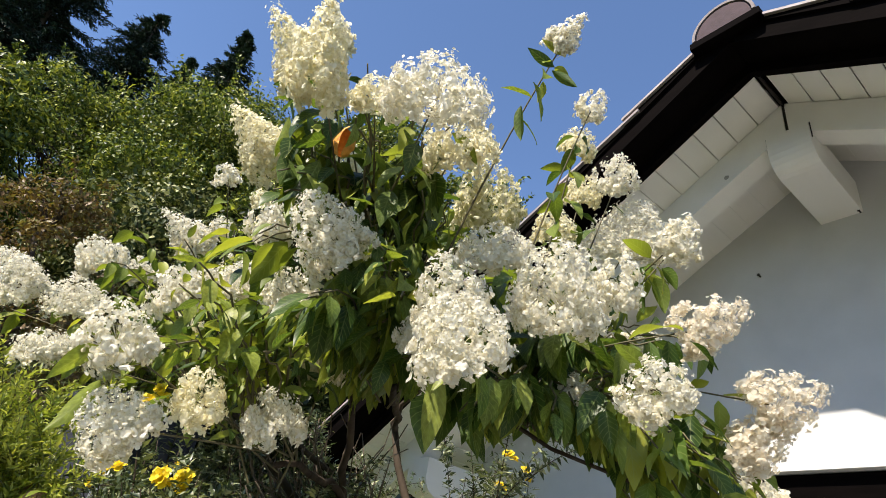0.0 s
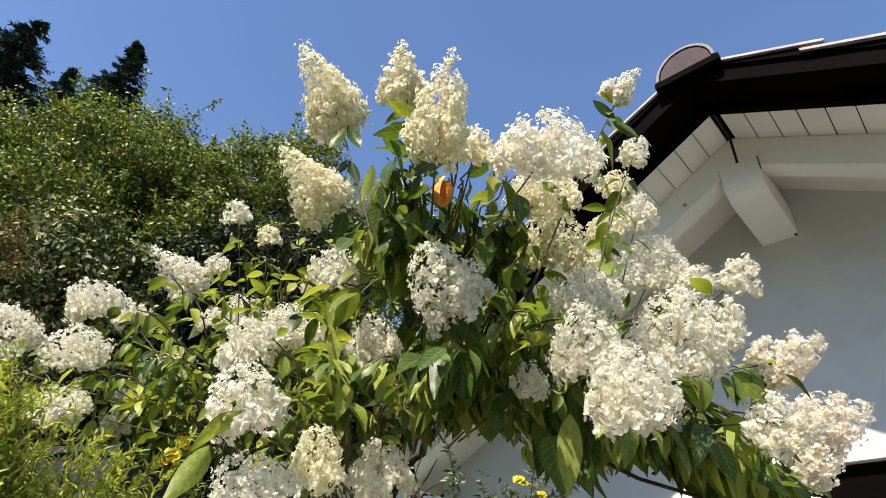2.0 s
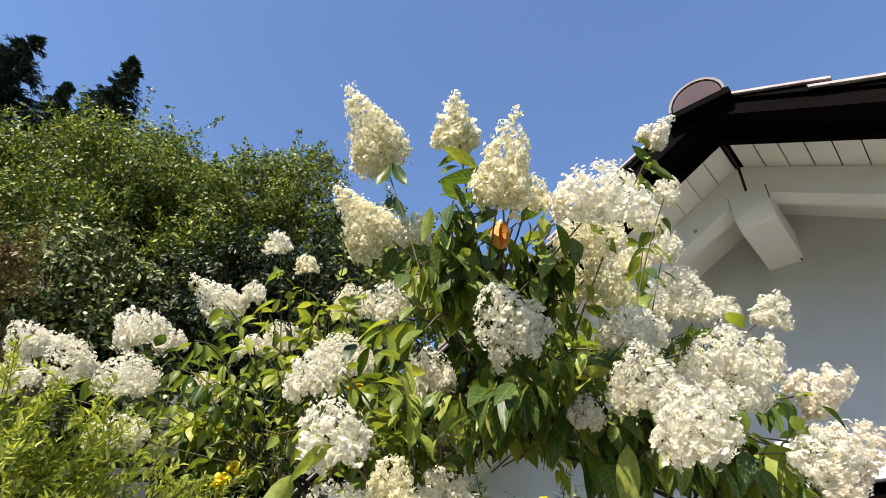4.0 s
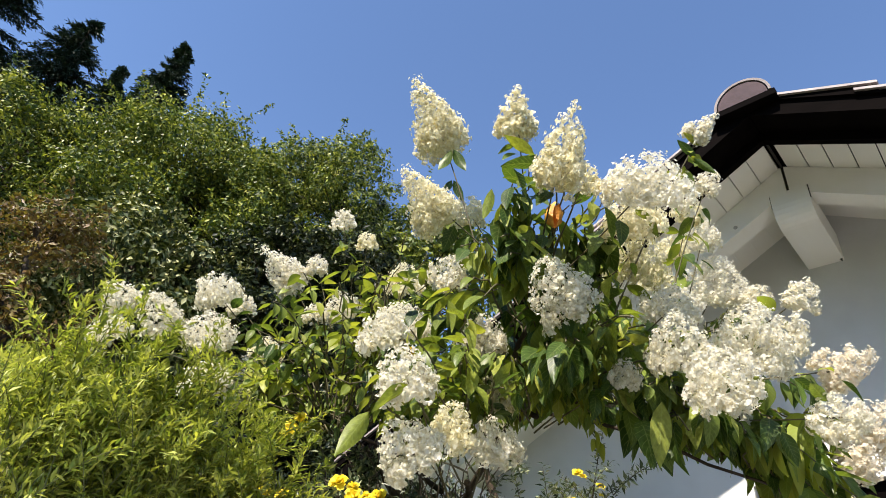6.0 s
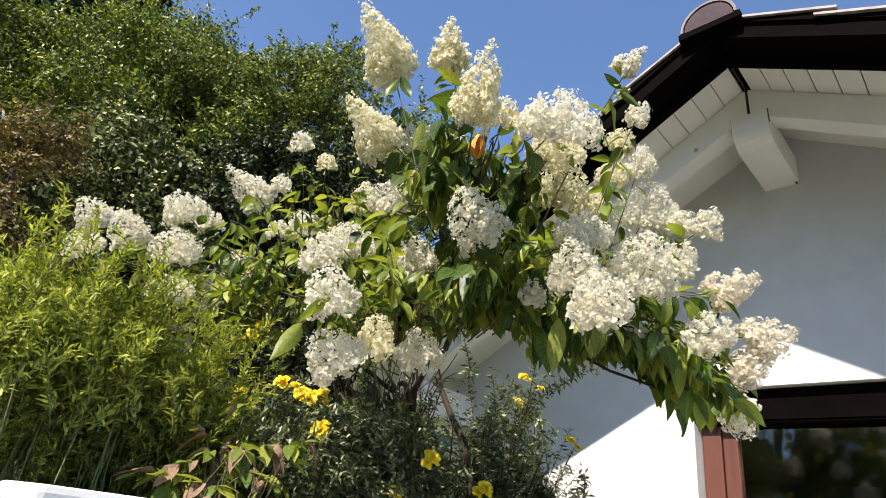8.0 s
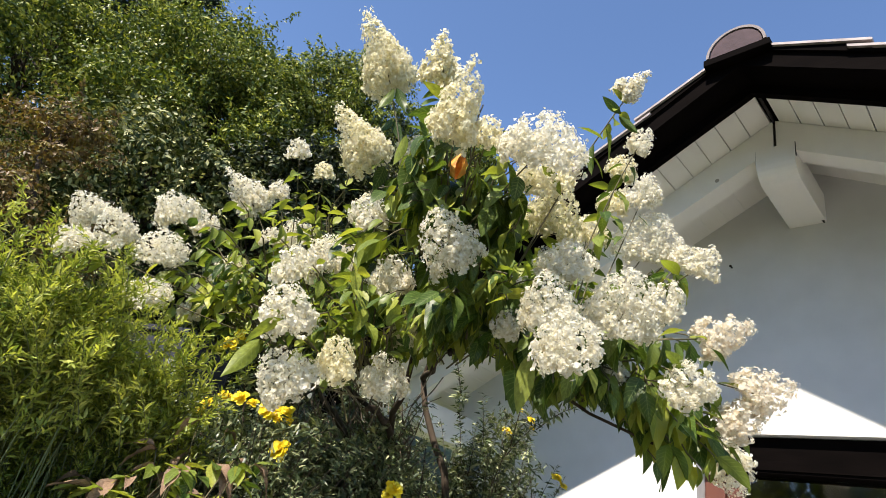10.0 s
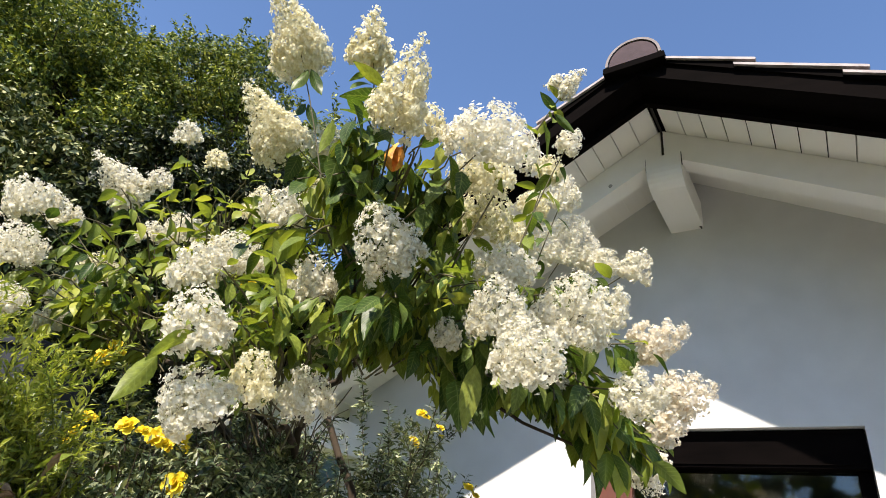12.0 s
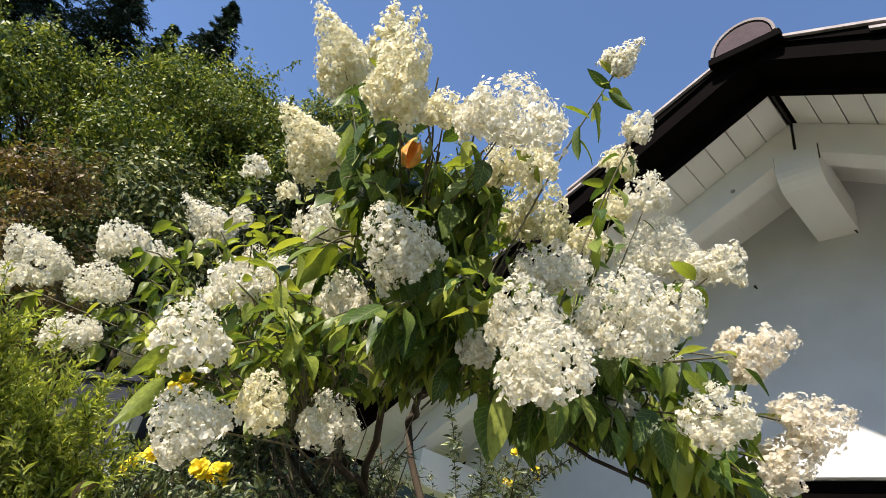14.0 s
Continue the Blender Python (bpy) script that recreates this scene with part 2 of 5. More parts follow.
def axes_along(way, roll):
    """Axes for leaves that point along way, rolled about it."""
    y = unit(way)
    x = np.cross(y, np.array([0.0, 0.0, 1.0]))
    short = np.linalg.norm(x, axis=1) < 0.05
    x[short] = (1.0, 0.0, 0.0)
    x = unit(x)
    z = np.cross(x, y)
    c, s = np.cos(roll)[:, None], np.sin(roll)[:, None]
    return x * c - z * s, y, x * s + z * c


def place(ob, parent):
    ob.parent = parent
    return ob


def part(name, bm, mat, parent, label=""):
    """Links a bmesh as one mesh object under a thing or a part."""
    me = bpy.data.meshes.new(name)
    bmesh.ops.recalc_face_normals(bm, faces=bm.faces)
    bm.to_mesh(me)
    bm.free()
    me.materials.append(mat)
    ob = new(name, me)
    ob.parent = parent
    if label:
        ob["label"] = label
    return ob


def thing(name, label, category, group="", kind=""):
    return tagged(new(name), label, category, group, kind)


def box(bm, lo, hi, bevel=0.0, m=None):
    """A bevelled box between two corners, turned by m."""
    lo, hi = Vector(lo), Vector(hi)
    made = bmesh.ops.create_cube(bm, size=1.0, matrix=Matrix.Translation((lo + hi) / 2) @ Matrix.Diagonal((*(hi - lo), 1)))
    verts = made["verts"]
    if bevel:
        edges = list({e for v in verts for e in v.link_edges})
        got = bmesh.ops.bevel(bm, geom=edges, offset=bevel, segments=2, affect="EDGES", profile=0.6)
        verts = list({v for f in got["faces"] for v in f.verts} | {v for v in verts if v.is_valid})
    if m is not None:
        bmesh.ops.transform(bm, matrix=m, verts=verts)
    return verts


def prism(bm, profile, axis_from, axis_to):
    """A profile of (x, z) points drawn along y from axis_from to axis_to."""
    rings = [[bm.verts.new((x, y, z)) for x, z in profile] for y in (axis_from, axis_to)]
    n = len(profile)
    bm.faces.new(rings[0])
    bm.faces.new(list(reversed(rings[1])))
    for i in range(n):
        j = (i + 1) % n
        bm.faces.new((rings[0][i], rings[1][i], rings[1][j], rings[0][j]))


def tube(soup, points, r0, r1, sides=6):
    """A tapered round branch along points."""
    pts = [Vector(p) for p in points]
    n = len(pts)
    verts, faces, uvs = [], [], []
    side = Vector((0.31, 0.77, 0.55))
    for i, p in enumerate(pts):
        d = (pts[min(i + 1, n - 1)] - pts[max(i - 1, 0)]).normalized()
        a = d.cross(side).normalized()
        b = d.cross(a)
        r = r0 + (r1 - r0) * i / (n - 1)
        for k in range(sides):
            w = 2 * math.pi * k / sides
            verts.append(p + (a * math.cos(w) + b * math.sin(w)) * r)
            uvs.append((k / sides, i / n))
    for i in range(n - 1):
        for k in range(sides):
            j = (k + 1) % sides
            faces.append((i * sides + k, i * sides + j, (i + 1) * sides + j, (i + 1) * sides + k))
    faces.append(tuple(range((n - 1) * sides, n * sides)))
    soup.add([tuple(v) for v in verts], faces, uvs)


def bow(a, b, lift, steps=8, wobble=0.0, rng=None):
    """Points from a to b, lifted in the middle."""
    a, b = Vector(a), Vector(b)
    out = []
    for i in range(steps + 1):
        s = i / steps
        p = a.lerp(b, s) + Vector((0, 0, lift * 4 * s * (1 - s)))
        if wobble and 0 < i < steps:
            p += Vector((rng.uniform(-1, 1), rng.uniform(-1, 1), rng.uniform(-1, 1))) * wobble
        out.append(p)
    return out


def leaf_shape(length, width, fold=0.25, droop=0.3, wave=0.0, rows=6, tip=0.9, seed=0):
    """A pointed oval leaf along +y, folded at its midrib, its tip drooping."""
    rng = random.Random(seed)
    verts, faces, uvs = [], [], []
    for i in range(rows + 1):
        s = i / rows
        half = 0.5 * width * (math.sin(math.pi * s ** 0.82) ** 0.85 if 0 < s < 1 else 0.03)
        half *= 1 - 0.25 * tip * max(0, s - 0.6)
        y = length * s * (1 - 0.12 * droop * s)
        z = -droop * length * s * s
        for k in (-1, -0.5, 0, 0.5, 1):
            edge = abs(k)
            w = wave * width * math.sin(9 * s + k * 2 + seed) * edge + rng.uniform(-1, 1) * 0.012 * width * edge
            verts.append((k * half * math.cos(fold), y, z + edge * half * math.sin(fold) + w))
            uvs.append((0.5 + 0.5 * k, s))
    for i in range(rows):
        for k in range(4):
            a = i * 5 + k
            faces.append((a, a + 1, a + 6, a + 5))
    return verts, faces, uvs


def small_leaf(length, width, droop=0.2):
    """A narrow leaf of four triangles along +y."""
    l, w = length, width / 2
    v = [(0, 0, 0), (-w, l * 0.4, 0.12 * w), (w, l * 0.4, 0.12 * w), (0, l * 0.45, -0.25 * w), (0, l, -droop * l)]
    f = [(0, 3, 1), (0, 2, 3), (1, 3, 4), (3, 2, 4)]
    return v, f, [(0.5 + x / (2 * w + 1e-6) * 0.5, y / l) for x, y, z in v]


def far_leaf(width):
    """A leaf of two triangles for trees far off, along +y."""
    v = [(0, 0, 0), (-width / 2, 0.45, 0.05), (0, 1, -0.12), (width / 2, 0.45, 0.05)]
    return v, [(0, 3, 2), (0, 2, 1)], [(0.5, 0), (0, 0.45), (0.5, 1), (1, 0.45)]


def aim(at, way, roll=0.0, scale=1.0):
    """A pose with its y along way and its z near up, rolled about y."""
    y = Vector(way).normalized()
    x = y.cross(Vector((0, 0, 1)))
    x = x.normalized() if x.length > 0.05 else Vector((1, 0, 0))
    z = x.cross(y)
    m = Matrix((x, y, z)).transposed().to_4x4() @ Matrix.Rotation(roll, 4, "Y")
    return Matrix.Translation(at) @ m @ Matrix.Scale(scale, 4)


def rand_unit(rng):
    while True:
        v = Vector((rng.uniform(-1, 1), rng.uniform(-1, 1), rng.uniform(-1, 1)))
        if 0.05 < v.length < 1:
            return v.normalized()


# ---- ground ----
RIDGE_X, SLOPE = -0.72, 0.56


def soffit_z(x):
    return 3.765 - SLOPE * abs(x - RIDGE_X)


def ground_z(x, y):
    """Flat by the house, a raised bed at its corner, and a steep wooded bank beyond."""
    if x < -1.42 and -0.3 < y:
        base = 1.24
    else:
        base = 0.0
    d = -x - 4.2
    if d > 0:
        far = min(d, 45.0)
        base = max(base, 1.24) + 0.52 * far * far / (far + 3.0) + 0.12 * max(0.0, d - 45.0) ** 0.8
        base += 0.35 * noise.noise((x * 0.3, y * 0.3, 1.7))
    return base


def build_ground():
    def steps(lo, hi):
        fine = list(np.arange(-6, 4.01, 0.35))
        out, v, s = [], -6.0, 0.5
        while v > lo:
            v -= s
            s *= 1.22
            out.append(v)
        more, v, s = [], 4.0, 0.5
        while v < hi:
            v += s
            s *= 1.22
            more.append(v)
        return sorted(out) + fine + more

    xs, ys = steps(-900, 900), steps(-900, 900)
    verts = [(x, y, ground_z(x, y)) for x in xs for y in ys]
    n = len(ys)
    faces = [(i * n + j, (i + 1) * n + j, (i + 1) * n + j + 1, i * n + j + 1) for i in range(len(xs) - 1) for j in range(n - 1)]
    me = bpy.data.meshes.new("ground")
    me.from_pydata(verts, [], faces)
    me.materials.append(SOIL)
    tagged(new("ground", me), "garden soil and rough grass rising into a steep bank", "ground", kind="structure")


build_ground()


def build_garden_wall():
    bm = bmesh.new()
    box(bm, (-4.6, -0.52, -0.1), (-1.16, -0.3, 1.322), 0.012)
    box(bm, (-1.40, -0.3, -0.1), (-1.16, 2.74, 1.345), 0.012)
    me = bpy.data.meshes.new("garden_wall")
    bm.to_mesh(me)
    bm.free()
    me.materials.append(PLASTER)
    tagged(new("garden_wall", me), "low white plastered garden wall holding a raised bed", "wall", kind="structure")


build_garden_wall()


# Unseen slab, added to bounce light up to the soffit and wall.
def build_bounce_slab():
    bm = bmesh.new()
    box(bm, (-1.15, -4.0, -0.06), (4.5, 2.745, 0.03), 0.006)
    me = bpy.data.meshes.new("bounce_slab")
    bm.to_mesh(me)
    bm.free()
    me.materials.append(SLAB_GREY)
    tagged(new("bounce_slab", me), "unseen grey slab added to bounce light onto soffit and wall", "pavement", kind="structure")


build_bounce_slab()

# ---- house ----
WALL_Y, WALL_T = 2.75, 0.24
X0, X1 = -3.05, 1.61
BACK_Y = 7.6
WIN = (-1.312, -0.066, 1.02, 2.262)


def structure(name, bm, mat, label, category, parent=None):
    me = bpy.data.meshes.new(name)
    bmesh.ops.recalc_face_normals(bm, faces=bm.faces)
    bm.to_mesh(me)
    bm.free()
    me.materials.append(mat)
    ob = tagged(new(name, me), label, category, kind="structure")
    ob.parent = parent
    return ob


def build_walls():
    a, b, c, d = WIN
    bm = bmesh.new()
    y0, y1 = WALL_Y, WALL_Y + WALL_T
    up = 0.02
    prism(bm, [(X0, -0.1), (a, -0.1), (a, soffit_z(a) + up), (X0, soffit_z(X0) + up)], y0, y1)
    prism(bm, [(b, -0.1), (X1, -0.1), (X1, soffit_z(X1) + up), (b, soffit_z(b) + up)], y0, y1)
    prism(bm, [(a, -0.1), (b, -0.1), (b, c), (a, c)], y0, y1)
    prism(bm, [(a, d), (b, d), (b, soffit_z(b) + up), (RIDGE_X, soffit_z(RIDGE_X) + up), (a, soffit_z(a) + up)], y0, y1)
    structure("wall_front", bm, PLASTER, "white plastered gable wall with a window opening", "wall")
    for name, lo, hi in (("wall_side", (X0, y1, -0.1), (X0 + WALL_T, BACK_Y, soffit_z(X0) + up)), ("wall_side", (X1 - WALL_T, y1, -0.1), (X1, BACK_Y, soffit_z(X1) + up))):
        bm = bmesh.new()
        box(bm, lo, hi)
        structure(name, bm, PLASTER, "white plastered side wall of the house", "wall")
    bm = bmesh.new()
    prism(bm, [(X0, -0.1), (X1, -0.1), (X1, soffit_z(X1) + up), (RIDGE_X, soffit_z(RIDGE_X) + up), (X0, soffit_z(X0) + up)], BACK_Y, BACK_Y + WALL_T)
    structure("wall_back", bm, PLASTER, "white plastered rear gable wall", "wall")
    for name, z0, z1, mat, label in (("floor", -0.05, 0.02, DARK_WOOD, "dark floor of the unlit room"), ("ceiling", 2.42, 2.46, ROOM, "dim ceiling of the unlit room")):
        bm = bmesh.new()
        box(bm, (X0 + WALL_T, y1, z0), (X1 - WALL_T, BACK_Y, z1))
        structure(name, bm, mat, label, name)
    bm = bmesh.new()
    box(bm, (X0 + WALL_T + 0.004, BACK_Y - 0.03, 0.02), (X1 - WALL_T - 0.004, BACK_Y - 0.004, 2.42))
    structure("wall_inner", bm, ROOM, "dim inner wall of the unlit room", "wall")


build_walls()


def slope_profile(side, x_in, x_out, lower, upper):
    """A band that follows one roof slope, between two heights over the soffit line."""
    xa, xb = RIDGE_X + side * x_in, RIDGE_X + side * x_out
    return [(xa, soffit_z(xa) + lower), (xb, soffit_z(xb) + lower), (xb, soffit_z(xb) + upper), (xa, soffit_z(xa) + upper)]


EAVE = 2.82
VERGE_Y = 1.735


def build_roof():
    roof = thing("roof", "gable roof with brown tiles, dark verge boards and a white boarded soffit", "roof", kind="structure")
    for side in (-1, 1):
        bm = bmesh.new()
        prism(bm, slope_profile(side, 0.0, EAVE - 0.01, 0.03, 0.075), 1.93, BACK_Y + 0.7)
        part("roof_deck", bm, DARK_WOOD, roof, "dark boarding beneath the tiles")
        # soffit boards, parallel to the ridge
        n = int(EAVE / 0.1005)
        off = 0.016 if side < 0 else 0.024
        board = None
        for i in range(n):
            x_in, x_out = max(0.004, i * 0.1005 + off - 0.1005 + 0.0024), i * 0.1005 + off - 0.0024
            if x_out < x_in + 0.02:
                continue
            bm = bmesh.new()
            prism(bm, slope_profile(side, x_in, x_out, 0.0 + random.uniform(0, 0.002), 0.022), 1.955, WALL_Y + 0.1)
            part("soffit_board", bm, WHITE_WOOD, roof)
        # lining close behind the boards between rafter and wall
        bm = bmesh.new()
        prism(bm, slope_profile(side, 0.01, EAVE - 0.02, 0.004, 0.029), 2.37 if side > 0 else 2.405, WALL_Y + 0.1)
        part("soffit_lining", bm, WHITE_WOOD, roof)
        # lower verge board, upper verge board
        bm = bmesh.new()
        prism(bm, slope_profile(side, 0.001, EAVE, -0.068, 0.10), 1.915, 1.953)
        part("verge_board", bm, DARK_WOOD, roof, "dark brown lower verge board")
        bm = bmesh.new()
        prism(bm, slope_profile(side, 0.001, EAVE, -0.015, 0.075), VERGE_Y + 0.03, 1.914)
        part("verge_fascia", bm, DARK_WOOD, roof, "dark brown boxed verge under the tiles")
        # flying rafter in front of the wall
        bm = bmesh.new()
        prism(bm, slope_profile(side, 0.007, EAVE - 0.02, -0.175, -0.002), 2.24, 2.355)
        r = part("rafter", bm, WHITE_WOOD, roof, "white painted flying rafter")
        # tiles on the verge, each lapping over the next one down
        step, lap = 0.377, 0.085
        k = 0
        x = 0.14
        while x < EAVE - 0.1:
            xa, xb = max(0.02, x - lap), min(x + step, EAVE + 0.05)
            za, zb = soffit_z(RIDGE_X) - SLOPE * xa + 0.085, soffit_z(RIDGE_X) - SLOPE * xb + 0.125
            for row in range(2):
                bm = bmesh.new()
                ya = VERGE_Y + row * 0.3
                yb = ya + (0.3 if row == 0 else BACK_Y + 0.7 - ya)
                pts = []
                for xx, zz in ((xa, za), (xb, zb)):
                    pts.append((RIDGE_X + side * xx, zz))
                prof = [pts[0], pts[1], (pts[1][0] + side * 0.004, pts[1][1] + 0.007), (pts[1][0], pts[1][1] + 0.014), (pts[0][0], pts[0][1] + 0.014)]
                prism(bm, prof, ya, yb - 0.004)
                part("tile", bm, TILE, roof)
            bm = bmesh.new()
            low_a, low_b = (soffit_z(RIDGE_X) - SLOPE * v + 0.0755 for v in (xa, xb))
            prism(bm, [(RIDGE_X + side * xa, low_a), (RIDGE_X + side * (xb - 0.004), low_b), (RIDGE_X + side * (xb - 0.004), zb - 0.001), (RIDGE_X + side * xa, za - 0.001)], VERGE_Y + 0.014 + 0.004 * (k % 2), 1.9)
            part("verge_filler", bm, DARK_WOOD, roof)
            x += step
            k += 1
    # ridge tiles
    y = VERGE_Y - 0.03
    first = True
    while y < BACK_Y + 0.6:
        bm = bmesh.new()
        seg, r = 18, 0.137
        outer = [(RIDGE_X + r * math.cos(math.pi * i / seg), 3.806 + 1.03 * r * math.sin(math.pi * i / seg)) for i in range(seg + 1)]
        inner = [(RIDGE_X + (r - 0.013) * math.cos(math.pi * i / seg), 3.806 + 1.03 * (r - 0.013) * math.sin(math.pi * i / seg)) for i in range(seg, -1, -1)]
        prism(bm, outer + inner, y, y + 0.42)
        cap = part("ridge_tile", bm, RIDGE_TILE, roof)
        if first:
            bm = bmesh.new()
            prism(bm, [(RIDGE_X + (p[0] - RIDGE_X) * 0.955, 3.806 + (p[1] - 3.806) * 0.955) for p in inner], y + 0.006, y + 0.03)
            place(part("cap_face", bm, CAP_FACE, cap, "purple-brown half-round end plate"), cap)
            bm = bmesh.new()
            box(bm, (RIDGE_X - 0.15, y + 0.002, 3.765), (RIDGE_X + 0.15, y + 0.41, 3.804), 0.004)
            part("mortar_bed", bm, DARK_WOOD, cap, "dark bedding below the ridge tile")
        first = False
        y += 0.395
    # purlins that carry the rafters
    for x, z, w, h, tag in ((RIDGE_X, 3.405, 0.18, 0.178, "ridge"), (-2.985, 2.10, 0.18, 0.205, "eave"), (1.545, 2.10, 0.18, 0.205, "eave")):
        bm = bmesh.new()
        prof = []
        y0, y1 = 2.225, WALL_Y + 0.05
        for i in range(7):
            a = math.pi / 2 * i / 6
            prof.append((y0 + 0.10 - 0.10 * math.sin(a), z + 0.10 - 0.10 * math.cos(a)))
        prof = [(y1, z), *prof, (y0, z + h), (y1, z + h)]
        rings = [[bm.verts.new((xx, yy, zz)) for yy, zz in prof] for xx in (x - w / 2, x + w / 2)]
        bm.faces.new(rings[0])
        bm.faces.new(list(reversed(rings[1])))
        for i in range(len(prof)):
            j = (i + 1) % len(prof)
            bm.faces.new((rings[0][i], rings[1][i], rings[1][j], rings[0][j]))
        part("purlin", bm, WHITE_WOOD, roof, "white painted purlin end")
    # thin open slits beside the purlin, and a knot in the rafter
    for x0, z0 in ((RIDGE_X - 0.0945, 3.545), (RIDGE_X + 0.0905, 3.545)):
        bm = bmesh.new()
        box(bm, (x0, 2.2365, z0 - 0.04), (x0 + 0.004, 2.2425, z0 + 0.045))
        part("joint", bm, GAP, roof, "dark open joint beside the purlin")
    bm = bmesh.new()
    bmesh.ops.create_cone(bm, cap_ends=True, segments=12, radius1=0.013, radius2=0.009, depth=0.006, matrix=Matrix.Translation((-1.01, 2.2385, 3.47)) @ Matrix.Rotation(radians(90), 4, "X"))
    part("knot", bm, KNOT, roof, "grey knot under the white paint")
    # dark joint where the rafters and boards meet
    bm = bmesh.new()
    box(bm, (RIDGE_X - 0.006, 2.246, 3.585), (RIDGE_X + 0.006, 2.35, 3.75))
    part("joint", bm, GAP, roof, "dark open joint at the ridge")
    bm = bmesh.new()
    box(bm, (RIDGE_X - 0.005, 1.956, 3.752), (RIDGE_X + 0.005, 2.239, 3.768))
    part("joint", bm, GAP, roof, "dark joint between the soffit slopes")


build_roof()


def wall_nail(x, z):
    """A rusty nail head standing out of the plaster."""
    bm = bmesh.new()
    bmesh.ops.create_cone(bm, cap_ends=True, segments=8, radius1=0.0045, radius2=0.0045, depth=0.03, matrix=Matrix.Translation((x, WALL_Y - 0.008, z)) @ Matrix.Rotation(radians(90), 4, "X"))
    bmesh.ops.create_uvsphere(bm, u_segments=8, v_segments=5, radius=0.008, matrix=Matrix.Translation((x, WALL_Y - 0.024, z)) @ Matrix.Diagonal((1, 0.4, 1, 1)))
    me = bpy.data.meshes.new("nail")
    bm.to_mesh(me)
    bm.free()
    me.materials.append(GAP)
    tagged(new("nail", me), "small dark nail head in the white plaster", "nail", "nails in the gable wall")


wall_nail(-0.641, 3.406)
wall_nail(-1.123, 3.214)


def build_window():
    a, b, c, d = WIN
    win = thing("window_1", "red-brown wooden window with a dark head box in a plastered reveal", "window", kind="structure")
    y = WALL_Y + 0.09
    bm = bmesh.new()
    box(bm, (a + 0.004, WALL_Y + 0.045, 2.085), (b - 0.004, y + 0.13, d - 0.004), 0.006)
    head = part("head_box", bm, DARK_WOOD, win, "dark brown roller shutter box")
    bm = bmesh.new()
    box(bm, (a + 0.2, WALL_Y + 0.037, 2.10), (b - 0.07, WALL_Y + 0.044, 2.106))
    part("drip_bar", bm, DARK_WOOD, head)
    bm = bmesh.new()
    box(bm, (a + 0.004, y, c + 0.004), (a + 0.105, y + 0.08, 2.083), 0.006)
    part("window_frame", bm, RED_WOOD, win, "red-brown fixed frame")
    bm = bmesh.new()
    box(bm, (a + 0.109, y + 0.012, c + 0.06), (a + 0.185, y + 0.075, 2.083), 0.006)
    part("sash_stile", bm, RED_WOOD, win, "red-brown sash stile")
    # Right side of the same frame, coloured dark to stand for shade.
    bm = bmesh.new()
    box(bm, (b - 0.06, y, c + 0.004), (b - 0.004, y + 0.08, 2.083), 0.006)
    part("window_frame", bm, DARK_WOOD, win, "fixed frame with shade put into its dark colour")
    bm = bmesh.new()
    box(bm, (a + 0.106, y, c + 0.004), (b - 0.061, y + 0.08, c + 0.058), 0.006)
    part("window_sill", bm, RED_WOOD, win)
    bm = bmesh.new()
    box(bm, (a + 0.186, y + 0.036, c + 0.06), (b - 0.062, y + 0.042, 2.083))
    g = part("pane", bm, GLASS, win, "clear glass that mirrors the garden")
    g.visible_shadow = False


build_window()


# ---- hydrangea ----
KITE = [(0, 0, 0), (-0.46, 0.5, 0.14), (-0.3, 0.96, 0.1), (0, 1.0, 0.02), (0.3, 0.96, 0.1), (0.46, 0.5, 0.14)]
KITE_FACES = [(0, 3, 2, 1), (0, 5, 4, 3)]
KITE_UV = [(0.5, 0), (0, 0.55), (0.2, 1), (0.5, 1), (0.8, 1), (1, 0.55)]


SMALL_PETAL = ([(0, 0, 0), (-0.48, 0.62, 0.12), (0, 1.0, 0.02), (0.48, 0.62, 0.12)], [(0, 2, 1), (0, 3, 2)], [(0.5, 0), (0, 0.6), (0.5, 1), (1, 0.6)])


def add_florets(soup, at, out, size, rng, shape=(KITE, KITE_FACES, KITE_UV)):
    """Four small petals round each stalk's end, facing out."""
    n = len(at)
    z = unit(out)
    x = unit(np.cross(z, random_ways(rng, n)))
    w = np.cross(z, x)
    for k in range(4):
        a = (2 * math.pi * k / 4 + rng.uniform(-0.25, 0.25, n))[:, None]
        t = rng.uniform(-0.3, 0.55, n)[:, None]
        flat = x * np.cos(a) + w * np.sin(a)
        y = flat * np.cos(t) + z * np.sin(t)
        up = z * np.cos(t) - flat * np.sin(t)
        soup.scatter(shape, at, np.cross(y, up) * 1.1, y, up, size * rng.uniform(0.8, 1.15, n))


